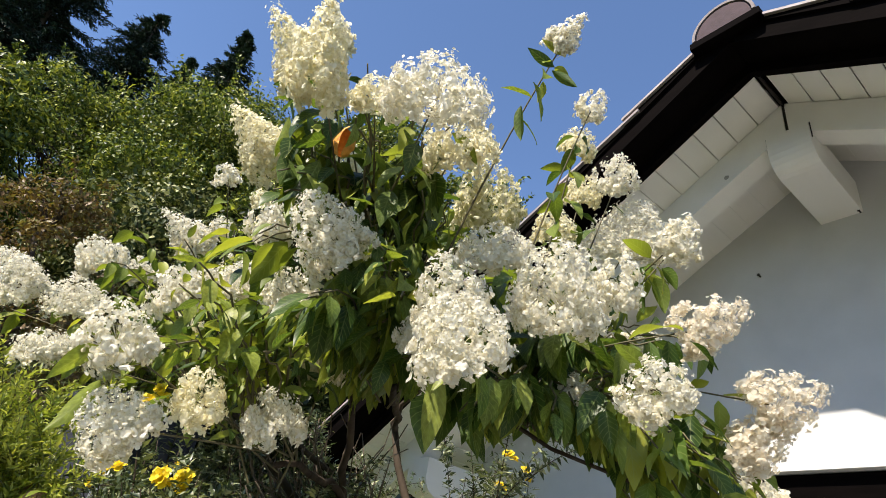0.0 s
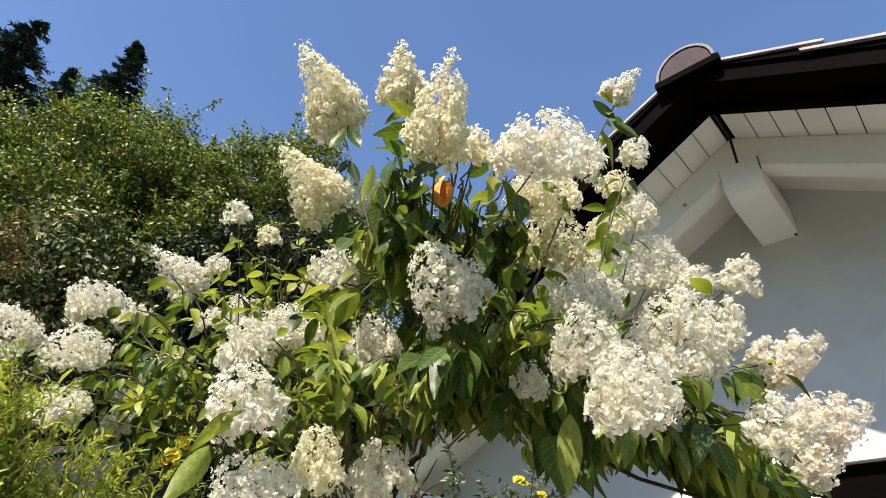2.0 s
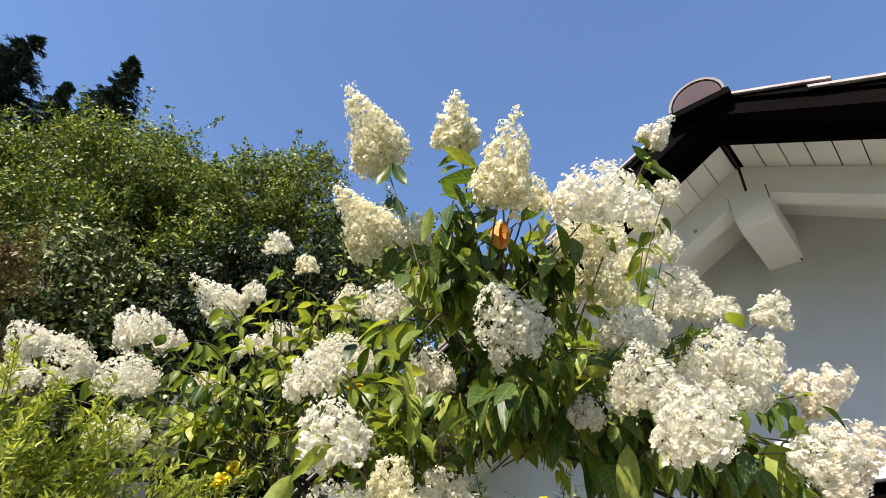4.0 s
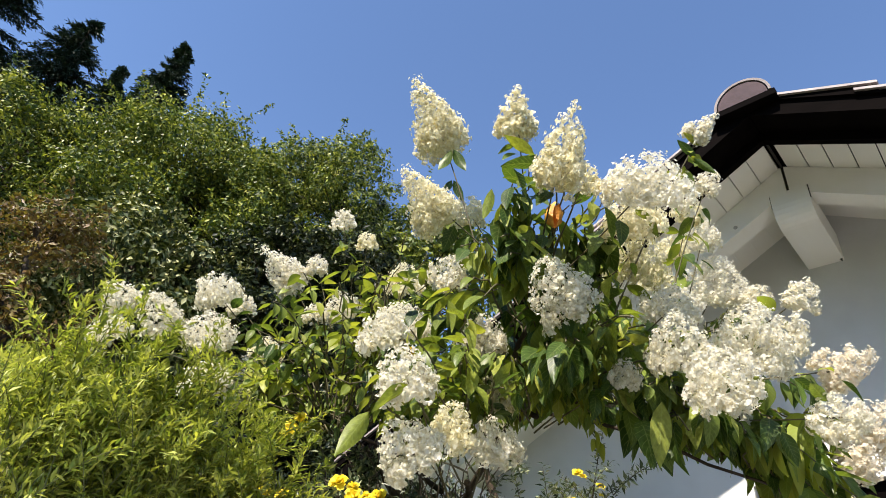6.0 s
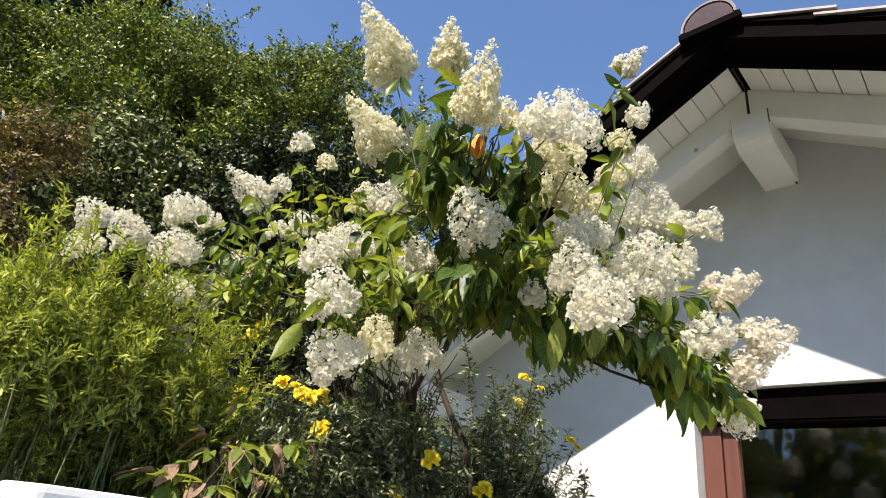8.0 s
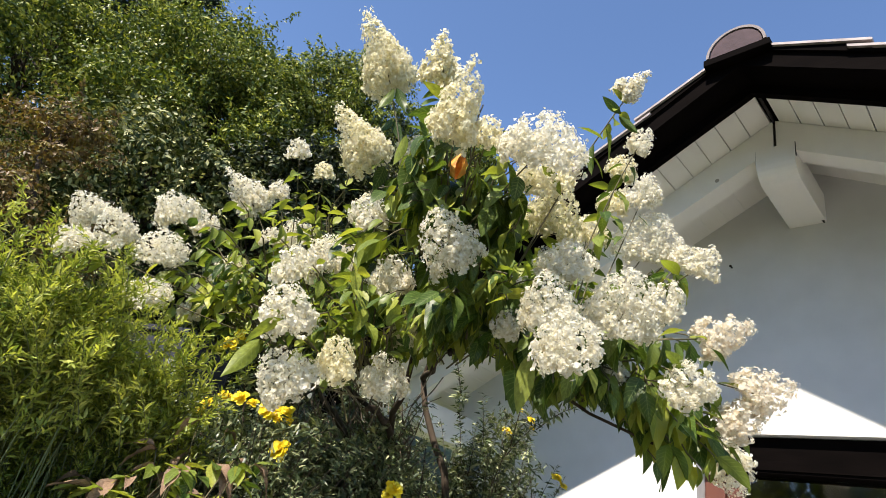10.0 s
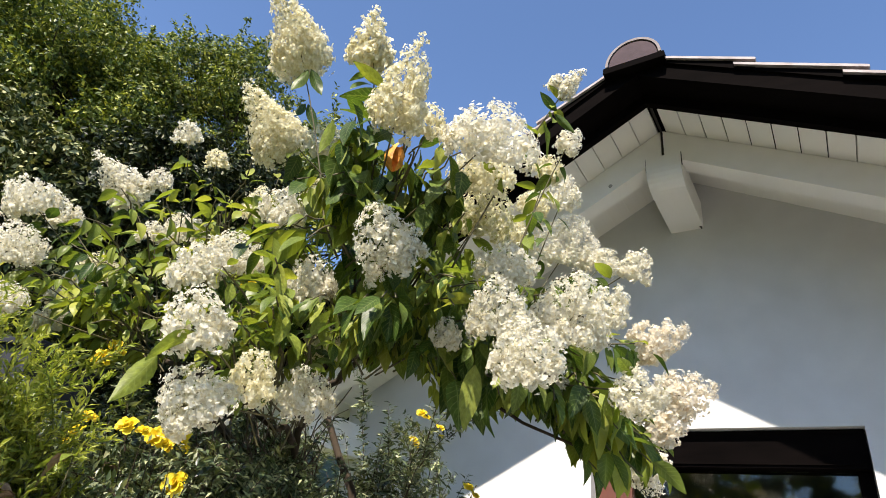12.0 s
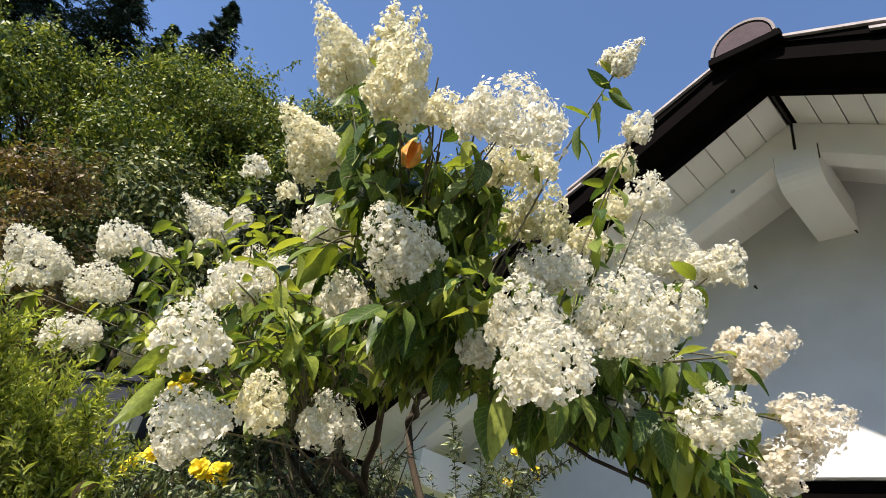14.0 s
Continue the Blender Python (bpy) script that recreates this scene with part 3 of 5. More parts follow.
def panicle_mesh(name, shape, mat, seed, width, open_part=0.0, tall=1.0):
    """A flower head along +z from 0 to tall, about 1 wide: side clusters of four-petalled florets round an axis, large and loose
    at the skirt, small buds at the tip. width: its true size."""
    rng = random.Random(seed)
    gen = np.random.default_rng(seed)
    soup = Soup()

    count = max(20, int(46 * (width / 0.14) ** 1.2 * (0.5 + 0.5 * tall)))
    f, g = rng.uniform(0, 6.28), rng.uniform(0, 6.28)
    centres, reach = [], []
    for i in range(count):
        t = (i + 0.2 + 0.6 * rng.random()) / count
        if shape == "cone":
            s = 1 - t ** 0.6
            r = 0.5 * (1 - s) ** 0.7 * min(1.0, 0.62 + 3.0 * s)
        else:
            # an egg, cut open at its foot
            c = 1 - t * (1.45 if shape == "dome" else 1.75)
            r = 0.5 * math.sqrt(max(0.0, 1 - c * c)) * (1 + 0.12 * min(0.0, c))
            s = 0.34 + 0.66 * c if c > 0 else 0.34 + 0.42 * c
        a = 2.39996 * i + rng.uniform(-0.3, 0.3)
        lop = 1 + 0.15 * math.sin(a + f) + 0.10 * math.sin(2 * a + 4 * s + g)
        size = rng.uniform(0.11, 0.2) * (1.1 - 0.35 * s) * min(1.2, (0.14 / width) ** 0.35)
        r = max(0.0, r * lop * rng.uniform(0.86, 1.06) - 0.62 * size)
        centres.append((r * math.cos(a), r * math.sin(a), (0.02 + 0.9 * s) * tall - 0.05 * (1 - s) * rng.random() - 0.3 * size * s))
        reach.append(size)
    centres, reach = np.array(centres), np.array(reach)
    n = int(1700 * (width / 0.14) ** 1.75 * (0.4 + 0.6 * tall) * (1 - open_part))
    weight = reach ** 2 / np.sum(reach ** 2)
    pick = gen.choice(count, n, p=weight)
    axis = centres.copy()
    axis[:, :2] *= 0.0
    axis[:, 2] = np.minimum(centres[:, 2], 0.75 * tall) * 0.75
    lead = unit(centres - axis)
    d = unit(lead[pick] * 1.15 + random_ways(gen, n))
    kind = gen.random(n)
    depth = np.where(kind < 0.5, gen.uniform(0.75, 1.05, n), np.where(kind < 0.82, gen.uniform(0.1, 0.8, n), gen.uniform(1.05, 1.42, n)))
    p = centres[pick] + d * (reach[pick] * depth)[:, None] + gen.normal(size=(n, 3)) * 0.01
    core = gen.random(n) < 0.2
    p[core] = axis[pick[core]] + (p[core] - axis[pick[core]]) * gen.uniform(0.35, 0.8, core.sum())[:, None]
    p[:, 2] = np.minimum(p[:, 2], tall * 1.04)
    s = np.clip(p[:, 2] / tall, 0, 1)
    big = (0.0084 * (1 - s) + 0.0044 * s) * gen.uniform(0.6, 1.25, n)
    bud = gen.random(n) < 0.12 + 0.4 * s
    big[bud] *= 0.45
    out, size = d + random_ways(gen, n) * 0.55, np.minimum(big / width, 0.115)
    plain = bud | core | (depth < 0.8)
    add_florets(soup, p[~plain], out[~plain], size[~plain], gen)
    add_florets(soup, p[plain], out[plain], size[plain], gen, SMALL_PETAL)
    # stalks inside the head, one to each cluster
    for c in centres:
        c = Vector(c)
        tube(soup, [Vector((0, 0, max(0.0, c.z * 0.55))), Vector((c.x * 0.5, c.y * 0.5, c.z * 0.8)), c * 0.9], 0.005, 0.003, 3)
    return soup.mesh(name, mat)


PETALS = {"white": PETAL_WHITE, "cream": PETAL_CREAM, "blush": PETAL_BLUSH, "green": PETAL_GREENISH}
HEADS = {}


def head_mesh(head, width, turn, tall):
    """Flower heads share a mesh by form, colour and size class."""
    shape, colour = head.split("_")
    size = min((0.07, 0.10, 0.135, 0.18, 0.23), key=lambda w: abs(w - width))
    key = (head, size, turn % 2, tall)
    if key not in HEADS:
        HEADS[key] = panicle_mesh("panicle", shape, PETALS[colour], 11 + 31 * len(HEADS), size, {"green": 0.3, "blush": 0.12}.get(colour, 0.07), tall)
    return HEADS[key]


LEAF_MESHES, YOUNG_MESHES = [], []
LEAF_SHAPES = []
for j in range(7):
    shape = leaf_shape(1.0, 0.43 + 0.05 * (j % 3), 0.15 + 0.1 * (j % 4), 0.12 + 0.16 * (j % 3), 0.03 + 0.015 * (j % 2), seed=j)
    LEAF_SHAPES.append(shape)
    for store, mat in ((LEAF_MESHES, HYDRANGEA_LEAF), (YOUNG_MESHES, YOUNG_LEAF)):
        s = Soup()
        s.add(*shape)
        store.append(s.mesh("leaf", mat))

hydrangea = thing("hydrangea_bush", "tall panicle hydrangea bush in full creamy white bloom", "flowering bush")
HUB_TRUNK = Vector((-1.837, 1.22, 2.063))
HUBS = {
    "mid": Vector((-1.28, 0.80, 1.98)),
    "right": Vector((-0.96, 0.97, 2.0)),
    "left": Vector((-1.98, 0.62, 1.98)),
    "front": Vector((-1.34, 0.58, 1.74)),
    "top": Vector((-1.15, 0.58, 2.16)),
}
leaf_rng = random.Random(5)
leaf_poses, young_poses, own_poses = [], [], []
stem_count = 0
flower_spots = [(Vector((-0.915, 0.365, 2.27)), 0.15), (Vector((-1.74, 0.68, 2.245)), 0.07), (Vector((-1.975, 0.435, 1.945)), 0.09)]


def branch(points, r0, r1, name="branch", mat=None, sides=6):
    s = Soup()
    tube(s, points, r0, r1, sides)
    return place(new(name, s.mesh(name, mat or BARK)), hydrangea)


def leaf_pair(p, along, size, hang, young=False, turn=None):
    """Two leaves on either side of a stem."""
    rng = leaf_rng
    along = along.normalized()
    side = along.cross(rand_unit(rng)).normalized()
    for sgn in (-1, 1):
        way = side * sgn * rng.uniform(0.6, 1.0) + along * rng.uniform(0.1, 0.6) + Vector((0, 0, -hang * rng.uniform(0.6, 1.4)))
        length = size * rng.uniform(0.62, 1.12)
        m = aim(p + way.normalized() * 0.012, way, rng.uniform(-0.7, 0.7), length)
        (young_poses if young else leaf_poses).append(m)


def leaf_at(base, tip, young=False, roll=0.0):
    """One leaf that is placed by itself."""
    way = Vector(tip) - Vector(base)
    own_poses.append((aim(base, way, roll, way.length * 0.95) @ Matrix.Diagonal((0.78, 1, 1, 1)), young))


def panicle(at, width, length, tip, head, hub="mid", leaves=4, size=0.085, hang=0.7, young=False, lift=0.05, bare=0.04):
    """A flower head centred at a place, its tip pointing one way, on a leafy stem from a hub."""
    global stem_count
    rng = random.Random(int(abs(at[0] * 1000) + abs(at[2]) * 7000))
    axis = Vector(tip).normalized()
    c = Vector(at)
    base = c - axis * length * 0.5
    rot = axis.to_track_quat("Z", "Y").to_matrix().to_4x4()
    tall = min((0.7, 1.0, 1.4, 1.9), key=lambda v: abs(v - length / width))
    ob = new("panicle", head_mesh(head, width, stem_count, tall))
    ob.matrix_basis = Matrix.Translation(base) @ rot @ Matrix.Rotation(rng.uniform(0, 6.28), 4, "Z") @ Matrix.Diagonal((0.98 * width, 0.98 * width, 1.02 * length / tall, 1))
    ob.parent = hydrangea
    stem_count += 1
    flower_spots.append((c, max(width, 0.75 * length)))
    start = HUBS[hub] if isinstance(hub, str) else Vector(hub)
    start = start + Vector((rng.uniform(-1, 1), rng.uniform(-1, 1), rng.uniform(-1, 1))) * 0.05
    # the stem comes up to the head along its axis
    mid = start.lerp(base, 0.6) + Vector((0, 0, lift)) - axis * 0.04
    pts = []
    for i in range(10):
        s = i / 9
        pts.append(start.lerp(mid, s).lerp(mid.lerp(base + axis * length * 0.4, s), s))
    branch(pts, 0.0029, 0.0016, "stem", STALK, 5)
    total = (base - start).length
    leaves = round(leaves * 1.25)
    for i in range(leaves):
        s = 1 - bare / max(total, 0.1) - i * min(0.12, 0.7 / max(leaves, 1))
        if s < 0.12:
            break
        s = max(0.0, min(0.86, s))
        p = pts[int(s * 9)].lerp(pts[min(9, int(s * 9) + 1)], s * 9 % 1)
        d = pts[min(9, int(s * 9) + 1)] - pts[int(s * 9)]
        leaf_pair(p, d, size, hang, young)


# Leaf limits fitted to the camera's view: eye point, then (angle, slope) stops.
VIEW_FLOORS = (
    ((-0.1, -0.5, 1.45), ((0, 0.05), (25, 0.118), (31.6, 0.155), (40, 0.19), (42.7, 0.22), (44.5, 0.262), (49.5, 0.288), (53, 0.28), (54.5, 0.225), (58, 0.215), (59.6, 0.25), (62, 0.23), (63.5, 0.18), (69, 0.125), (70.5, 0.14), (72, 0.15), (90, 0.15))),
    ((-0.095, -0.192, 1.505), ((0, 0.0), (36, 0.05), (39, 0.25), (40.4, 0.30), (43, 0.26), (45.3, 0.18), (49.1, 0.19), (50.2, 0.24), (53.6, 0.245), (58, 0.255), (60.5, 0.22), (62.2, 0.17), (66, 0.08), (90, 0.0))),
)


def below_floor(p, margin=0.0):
    """The crown's underside, cut to fit the camera's view: an arch over the limb with leaves hanging on both sides, as
    a least slope from two eye points by the angle round them.
    """
    for eye, stops in VIEW_FLOORS:
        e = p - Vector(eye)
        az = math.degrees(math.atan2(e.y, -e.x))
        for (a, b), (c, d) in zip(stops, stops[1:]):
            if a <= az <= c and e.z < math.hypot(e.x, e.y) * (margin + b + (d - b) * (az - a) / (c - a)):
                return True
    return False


def shoot(a, b, leaves=5, size=0.105, hang=0.5, young=False, lift=0.05):
    """A leafy stem with no flower."""
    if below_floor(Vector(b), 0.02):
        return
    pts = bow(a, b, lift, 8, 0.012, leaf_rng)
    branch(pts, 0.0034, 0.0017, "stem", STALK, 5)
    for i in range(leaves):
        s = 0.98 - i * 0.8 / leaves
        k = min(7, int(s * 8))
        leaf_pair(pts[k].lerp(pts[k + 1], s * 8 - k), pts[k + 1] - pts[k], size * (0.8 if i == 0 else 1), hang, young)


def trunk_and_limbs():
    rng = random.Random(3)
    foot = Vector((-1.80, 1.24, 1.22))
    main = [Vector(p) for p in ((-1.55, 1.31, 1.20), (-1.605, 1.295, 1.48), (-1.668, 1.28, 1.70), (-1.741, 1.26, 1.814), (-1.809, 1.24, 1.943), HUB_TRUNK)]
    branch(main, 0.017, 0.012, "trunk", BARK, 8)
    for dx, dy, top, r in ((-0.1, -0.06, Vector((-1.9, 0.95, 1.75)), 0.018), (0.02, -0.05, Vector((-1.68, 0.98, 1.76)), 0.014), (-0.04, 0.08, Vector((-1.86, 1.0, 1.85)), 0.014)):
        branch(bow(foot + Vector((dx, dy, 0)), top, 0.02, 8, 0.014, rng), r * 0.95, r * 0.6, "trunk", BARK, 8)
    for key, start, r in (("mid", HUB_TRUNK, 0.014), ("left", Vector((-1.9, 0.95, 1.75)), 0.014), ("front", Vector((-1.68, 0.98, 1.76)), 0.012), ("top", Vector((-1.68, 0.98, 1.76)), 0.012), ("left", Vector((-1.82, 1.0, 1.85)), 0.010)):
        branch(bow(start, HUBS[key], 0.03, 8, 0.012, rng), r, r * 0.6, "branch", BARK, 7)
    # the long limb that arches over to the house side
    pts = [HUB_TRUNK, (-1.795, 1.2, 2.14), (-1.64, 1.16, 2.157), (-1.459, 1.12, 2.124), (-1.215, 1.02, 2.025), (-1.046, 0.95, 1.947), (-0.919, 0.9, 1.876), (-0.842, 0.92, 1.83), (-0.66, 0.98, 1.76)]
    smooth = []
    for i in range(len(pts) - 1):
        for k in range(3):
            smooth.append(Vector(pts[i]).lerp(Vector(pts[i + 1]), k / 3))
    smooth.append(Vector(pts[-1]))
    branch(smooth, 0.009, 0.0035, "branch", BARK, 7)
    for i in range(88):
        a = foot + Vector((rng.uniform(-0.3, 0.12), rng.uniform(-0.3, 0.1), 0.0))
        b = Vector((rng.uniform(-2.2, -1.55), rng.uniform(0.6, 1.2), rng.uniform(1.6, 2.05)))
        branch(bow(a, b, 0.05, 8, 0.04, rng), rng.uniform(0.0028, 0.006), 0.0018, "branch", TWIG, 5)


trunk_and_limbs()
panicle((-1.354, 0.264, 2.878), 0.190, 0.290, (-0.03, -0.73, 0.68), "cone_cream", (-1.24, 0.42, 2.25), leaves=0, lift=0.0)
panicle((-0.964, 0.238, 2.601), 0.107, 0.144, (0.32, -0.48, 0.82), "cone_cream", "top", leaves=2, size=0.08)
panicle((-0.783, 0.187, 2.332), 0.120, 0.196, (0.49, -0.31, 0.82), "cone_cream", "top", leaves=4)
panicle((-0.818, 0.326, 2.340), 0.083, 0.078, (0.46, -0.34, 0.82), "dome_cream", "top", leaves=2)
panicle((-1.323, 0.259, 2.496), 0.164, 0.224, (-0.17, -0.80, 0.58), "cone_cream", "top", leaves=3)
panicle((-0.685, 0.381, 2.305), 0.189, 0.124, (0.43, -0.38, 0.82), "dome_white", "top", leaves=4)
panicle((-0.800, 0.522, 2.346), 0.155, 0.110, (0.25, -0.55, 0.80), "dome_cream", "top", leaves=4, young=True)
panicle((-0.877, 0.684, 2.343), 0.156, 0.173, (0.32, -0.48, 0.82), "dome_green", "mid", leaves=4, young=True)
panicle((-0.613, 0.647, 2.664), 0.074, 0.098, (0.77, 0.11, 0.63), "cone_white", (-0.88, 0.60, 2.10), leaves=2, size=0.06, young=True, lift=0.0)
panicle((-0.690, 0.825, 2.614), 0.067, 0.088, (0.64, -0.11, 0.76), "dome_white", (-0.92, 0.80, 2.05), leaves=3, size=0.08)
panicle((-0.775, 0.879, 2.587), 0.092, 0.070, (0.52, -0.27, 0.81), "dome_cream", (-0.95, 0.86, 2.05), leaves=3, young=True)
panicle((-0.824, 1.117, 2.654), 0.111, 0.117, (0.39, -0.41, 0.82), "dome_white", "right", leaves=3)
panicle((-0.912, 1.069, 2.613), 0.102, 0.081, (0.32, -0.48, 0.82), "dome_cream", "right", leaves=3)
panicle((-0.846, 1.230, 2.529), 0.218, 0.191, (0.39, -0.41, 0.82), "dome_white", "right", leaves=5)
panicle((-0.714, 1.211, 2.424), 0.092, 0.080, (0.63, -0.15, 0.76), "dome_white", "right", leaves=2)
panicle((-0.547, 0.933, 2.235), 0.079, 0.098, (0.60, -0.18, 0.78), "dome_white", "right", leaves=2, size=0.07, young=True)
panicle((-0.766, 0.641, 2.137), 0.141, 0.089, (0.32, -0.48, 0.82), "dome_white", "mid", leaves=4)
panicle((-0.711, 0.501, 1.948), 0.125, 0.134, (0.25, -0.55, 0.80), "dome_white", "right", leaves=4)
panicle((-0.605, 0.648, 1.996), 0.164, 0.164, (0.36, -0.45, 0.82), "dome_white", "right", leaves=5, hang=0.9)
panicle((-0.548, 0.734, 2.031), 0.075, 0.103, (0.46, -0.34, 0.82), "dome_white", "right", leaves=3, hang=0.9)
panicle((-0.621, 0.450, 1.836), 0.126, 0.121, (0.25, -0.55, 0.80), "dome_white", "right", leaves=5, hang=1.2)
panicle((-0.489, 0.919, 2.016), 0.083, 0.155, (0.83, 0.31, 0.46), "dome_blush", "right", leaves=3, size=0.085)
panicle((-0.496, 0.753, 1.852), 0.099, 0.086, (0.17, -0.60, 0.78), "ball_white", "right", leaves=5, young=True, hang=0.8)
panicle((-0.492, 1.207, 1.969), 0.113, 0.164, (0.84, 0.38, 0.38), "dome_blush", "right", leaves=4, young=True)
panicle((-0.546, 1.195, 1.886), 0.113, 0.091, (0.91, 0.24, 0.35), "ball_blush", "right", leaves=4)
panicle((-0.692, 1.523, 1.818), 0.112, 0.127, (0.18, 0.48, -0.86), "ball_white", "right", leaves=5, hang=1.0)
panicle((-0.656, 1.392, 1.867), 0.060, 0.056, (0.32, -0.48, 0.82), "ball_white", "right", leaves=3, hang=1.0)
panicle((-0.900, 0.349, 2.069), 0.128, 0.173, (-0.08, -0.76, 0.64), "dome_white", "mid", leaves=5, hang=0.9)
panicle((-1.197, 0.443, 2.075), 0.115, 0.096, (0.32, -0.48, 0.82), "dome_white", "front", leaves=4)
panicle((-1.255, 0.589, 1.987), 0.100, 0.117, (0.32, -0.48, 0.82), "ball_green", "front", leaves=3)
panicle((-0.859, 0.547, 1.936), 0.068, 0.056, (0.32, -0.48, 0.82), "ball_white", "mid", leaves=3)
panicle((-1.134, 0.136, 1.827), 0.116, 0.119, (0.21, -0.57, 0.79), "dome_white", "front", leaves=4, hang=0.8)
panicle((-1.181, 0.199, 1.703), 0.133, 0.124, (-0.14, -0.80, 0.58), "dome_white", "front", leaves=4, hang=0.9, young=True)
panicle((-1.159, 0.310, 1.782), 0.093, 0.104, (0.39, -0.41, 0.82), "dome_cream", "front", leaves=3)
panicle((-1.161, 0.464, 1.796), 0.120, 0.097, (0.39, -0.41, 0.82), "dome_white", "front", leaves=3, hang=1.0)
panicle((-1.384, 0.254, 2.051), 0.117, 0.095, (0.17, -0.60, 0.78), "dome_white", "front", leaves=4)
panicle((-1.547, 0.452, 2.222), 0.172, 0.101, (0.54, -0.26, 0.80), "dome_white", "left", leaves=4)
panicle((-2.009, 0.532, 2.440), 0.132, 0.114, (0.08, -0.67, 0.73), "dome_white", "left", leaves=4)
panicle((-2.104, 0.483, 2.421), 0.083, 0.074, (0.32, -0.48, 0.82), "dome_white", "left", leaves=3)
panicle((-2.265, 0.356, 2.624), 0.163, 0.234, (-0.22, -0.82, 0.53), "cone_white", "left", leaves=3)
panicle((-2.154, 0.463, 2.649), 0.087, 0.082, (0.32, -0.48, 0.82), "dome_white", "left", leaves=4, young=True)
panicle((-1.848, 0.343, 2.679), 0.079, 0.074, (0.10, -0.65, 0.75), "dome_white", "left", leaves=5, size=0.085, young=True)
panicle((-1.887, 0.494, 2.686), 0.078, 0.069, (0.32, -0.48, 0.82), "dome_cream", "left", leaves=6, size=0.085, young=True)
panicle((-2.258, 0.137, 2.396), 0.156, 0.126, (0.17, -0.60, 0.78), "dome_white", "left", leaves=4)
panicle((-2.400, 0.304, 2.462), 0.110, 0.096, (0.32, -0.48, 0.82), "dome_white", "left", leaves=3)
panicle((-2.171, 0.138, 2.202), 0.159, 0.138, (0.39, -0.41, 0.82), "dome_white", "left", leaves=4, young=True)
panicle((-2.246, -0.013, 2.219), 0.124, 0.172, (0.00, -0.72, 0.70), "dome_white", "left", leaves=4, young=True)
panicle((-2.574, -0.075, 2.346), 0.141, 0.146, (-0.02, -0.74, 0.67), "dome_white", "left", leaves=4, young=True)
panicle((-2.482, -0.092, 2.188), 0.146, 0.092, (0.08, -0.67, 0.73), "dome_white", "left", leaves=3, young=True)
panicle((-2.002, 0.104, 1.986), 0.139, 0.088, (0.32, -0.48, 0.82), "dome_white", "left", leaves=4, young=True)
panicle((-2.230, 0.338, 2.055), 0.094, 0.073, (0.32, -0.48, 0.82), "ball_white", "left", leaves=4)
panicle((-2.340, 0.370, 2.172), 0.091, 0.059, (0.32, -0.48, 0.82), "ball_white", "left", leaves=3)
panicle((-2.387, 0.410, 2.244), 0.061, 0.057, (0.32, -0.48, 0.82), "ball_white", "left", leaves=3)
panicle((-2.568, 0.567, 2.404), 0.146, 0.105, (0.32, -0.48, 0.82), "dome_cream", "left", leaves=4)
panicle((-2.059, 0.853, 2.751), 0.162, 0.157, (0.32, -0.48, 0.82), "dome_cream", "left", leaves=5, young=True)
panicle((-1.288, 0.376, 2.263), 0.108, 0.091, (0.39, -0.41, 0.82), "dome_white", "mid", leaves=4)
panicle((-1.394, 0.547, 2.645), 0.111, 0.111, (0.32, -0.48, 0.82), "dome_cream", "top", leaves=4)
panicle((-0.726, 0.839, 1.918), 0.057, 0.039, (0.32, -0.48, 0.82), "ball_white", "right", leaves=2)
panicle((-0.965, 1.011, 2.481), 0.114, 0.098, (0.32, -0.48, 0.82), "dome_cream", "right", leaves=4)
panicle((-1.510, 0.650, 2.544), 0.084, 0.080, (0.32, -0.48, 0.82), "dome_green", "top", leaves=4)
for at, w in (((-1.02, 1.52, 2.32), 0.14), ((-1.22, 1.46, 2.12), 0.12), ((-0.92, 1.58, 2.08), 0.11), ((-1.30, 1.40, 2.46), 0.13), ((-0.80, 1.62, 1.94), 0.10)):
    panicle(at, w, w * 1.1, (0.3, 0.6, 0.6), "dome_white", "right", leaves=4)
leaf_at((-1.103, 0.121, 1.795), (-1.170, 0.070, 1.747), True, 0.4)
leaf_at((-1.276, 0.167, 1.783), (-1.344, 0.153, 1.685), True, 0.9)
leaf_at((-1.278, 0.195, 1.723), (-1.326, 0.195, 1.633), False, -0.6)
leaf_at((-0.920, 0.186, 2.317), (-0.906, 0.232, 2.250), False, 0.2)
leaf_at((-1.303, 0.333, 2.717), (-1.348, 0.333, 2.630), False, 0.9)
leaf_at((-1.297, 0.337, 2.720), (-1.279, 0.396, 2.640), False, -0.9)
leaf_at((-1.327, 0.374, 2.630), (-1.358, 0.371, 2.568), False, 1.0)
leaf_at((-1.322, 0.379, 2.631), (-1.311, 0.427, 2.555), False, -1.0)
leaf_at((-0.944, 0.293, 2.468), (-0.986, 0.208, 2.499), True, 0.6)
leaf_at((-0.940, 0.299, 2.466), (-0.980, 0.252, 2.449), False, -0.6)
leaf_at((-0.895, 0.254, 2.375), (-0.967, 0.170, 2.365), False, 0.3)
leaf_at((-0.888, 0.277, 2.303), (-0.952, 0.177, 2.325), False, -0.3)
leaf_at((-0.682, 0.879, 1.842), (-0.720, 0.882, 1.761), True, 0.1)
leaf_at((-0.572, 0.808, 1.874), (-0.616, 0.792, 1.810), True, -0.4)
leaf_at((-0.516, 0.755, 1.880), (-0.534, 0.690, 1.915), False, 0.5)
leaf_at((-0.499, 0.861, 1.966), (-0.468, 0.904, 1.926), False, 0.3)
leaf_at((-0.506, 0.855, 1.984), (-0.524, 0.809, 1.996), True, -0.3)
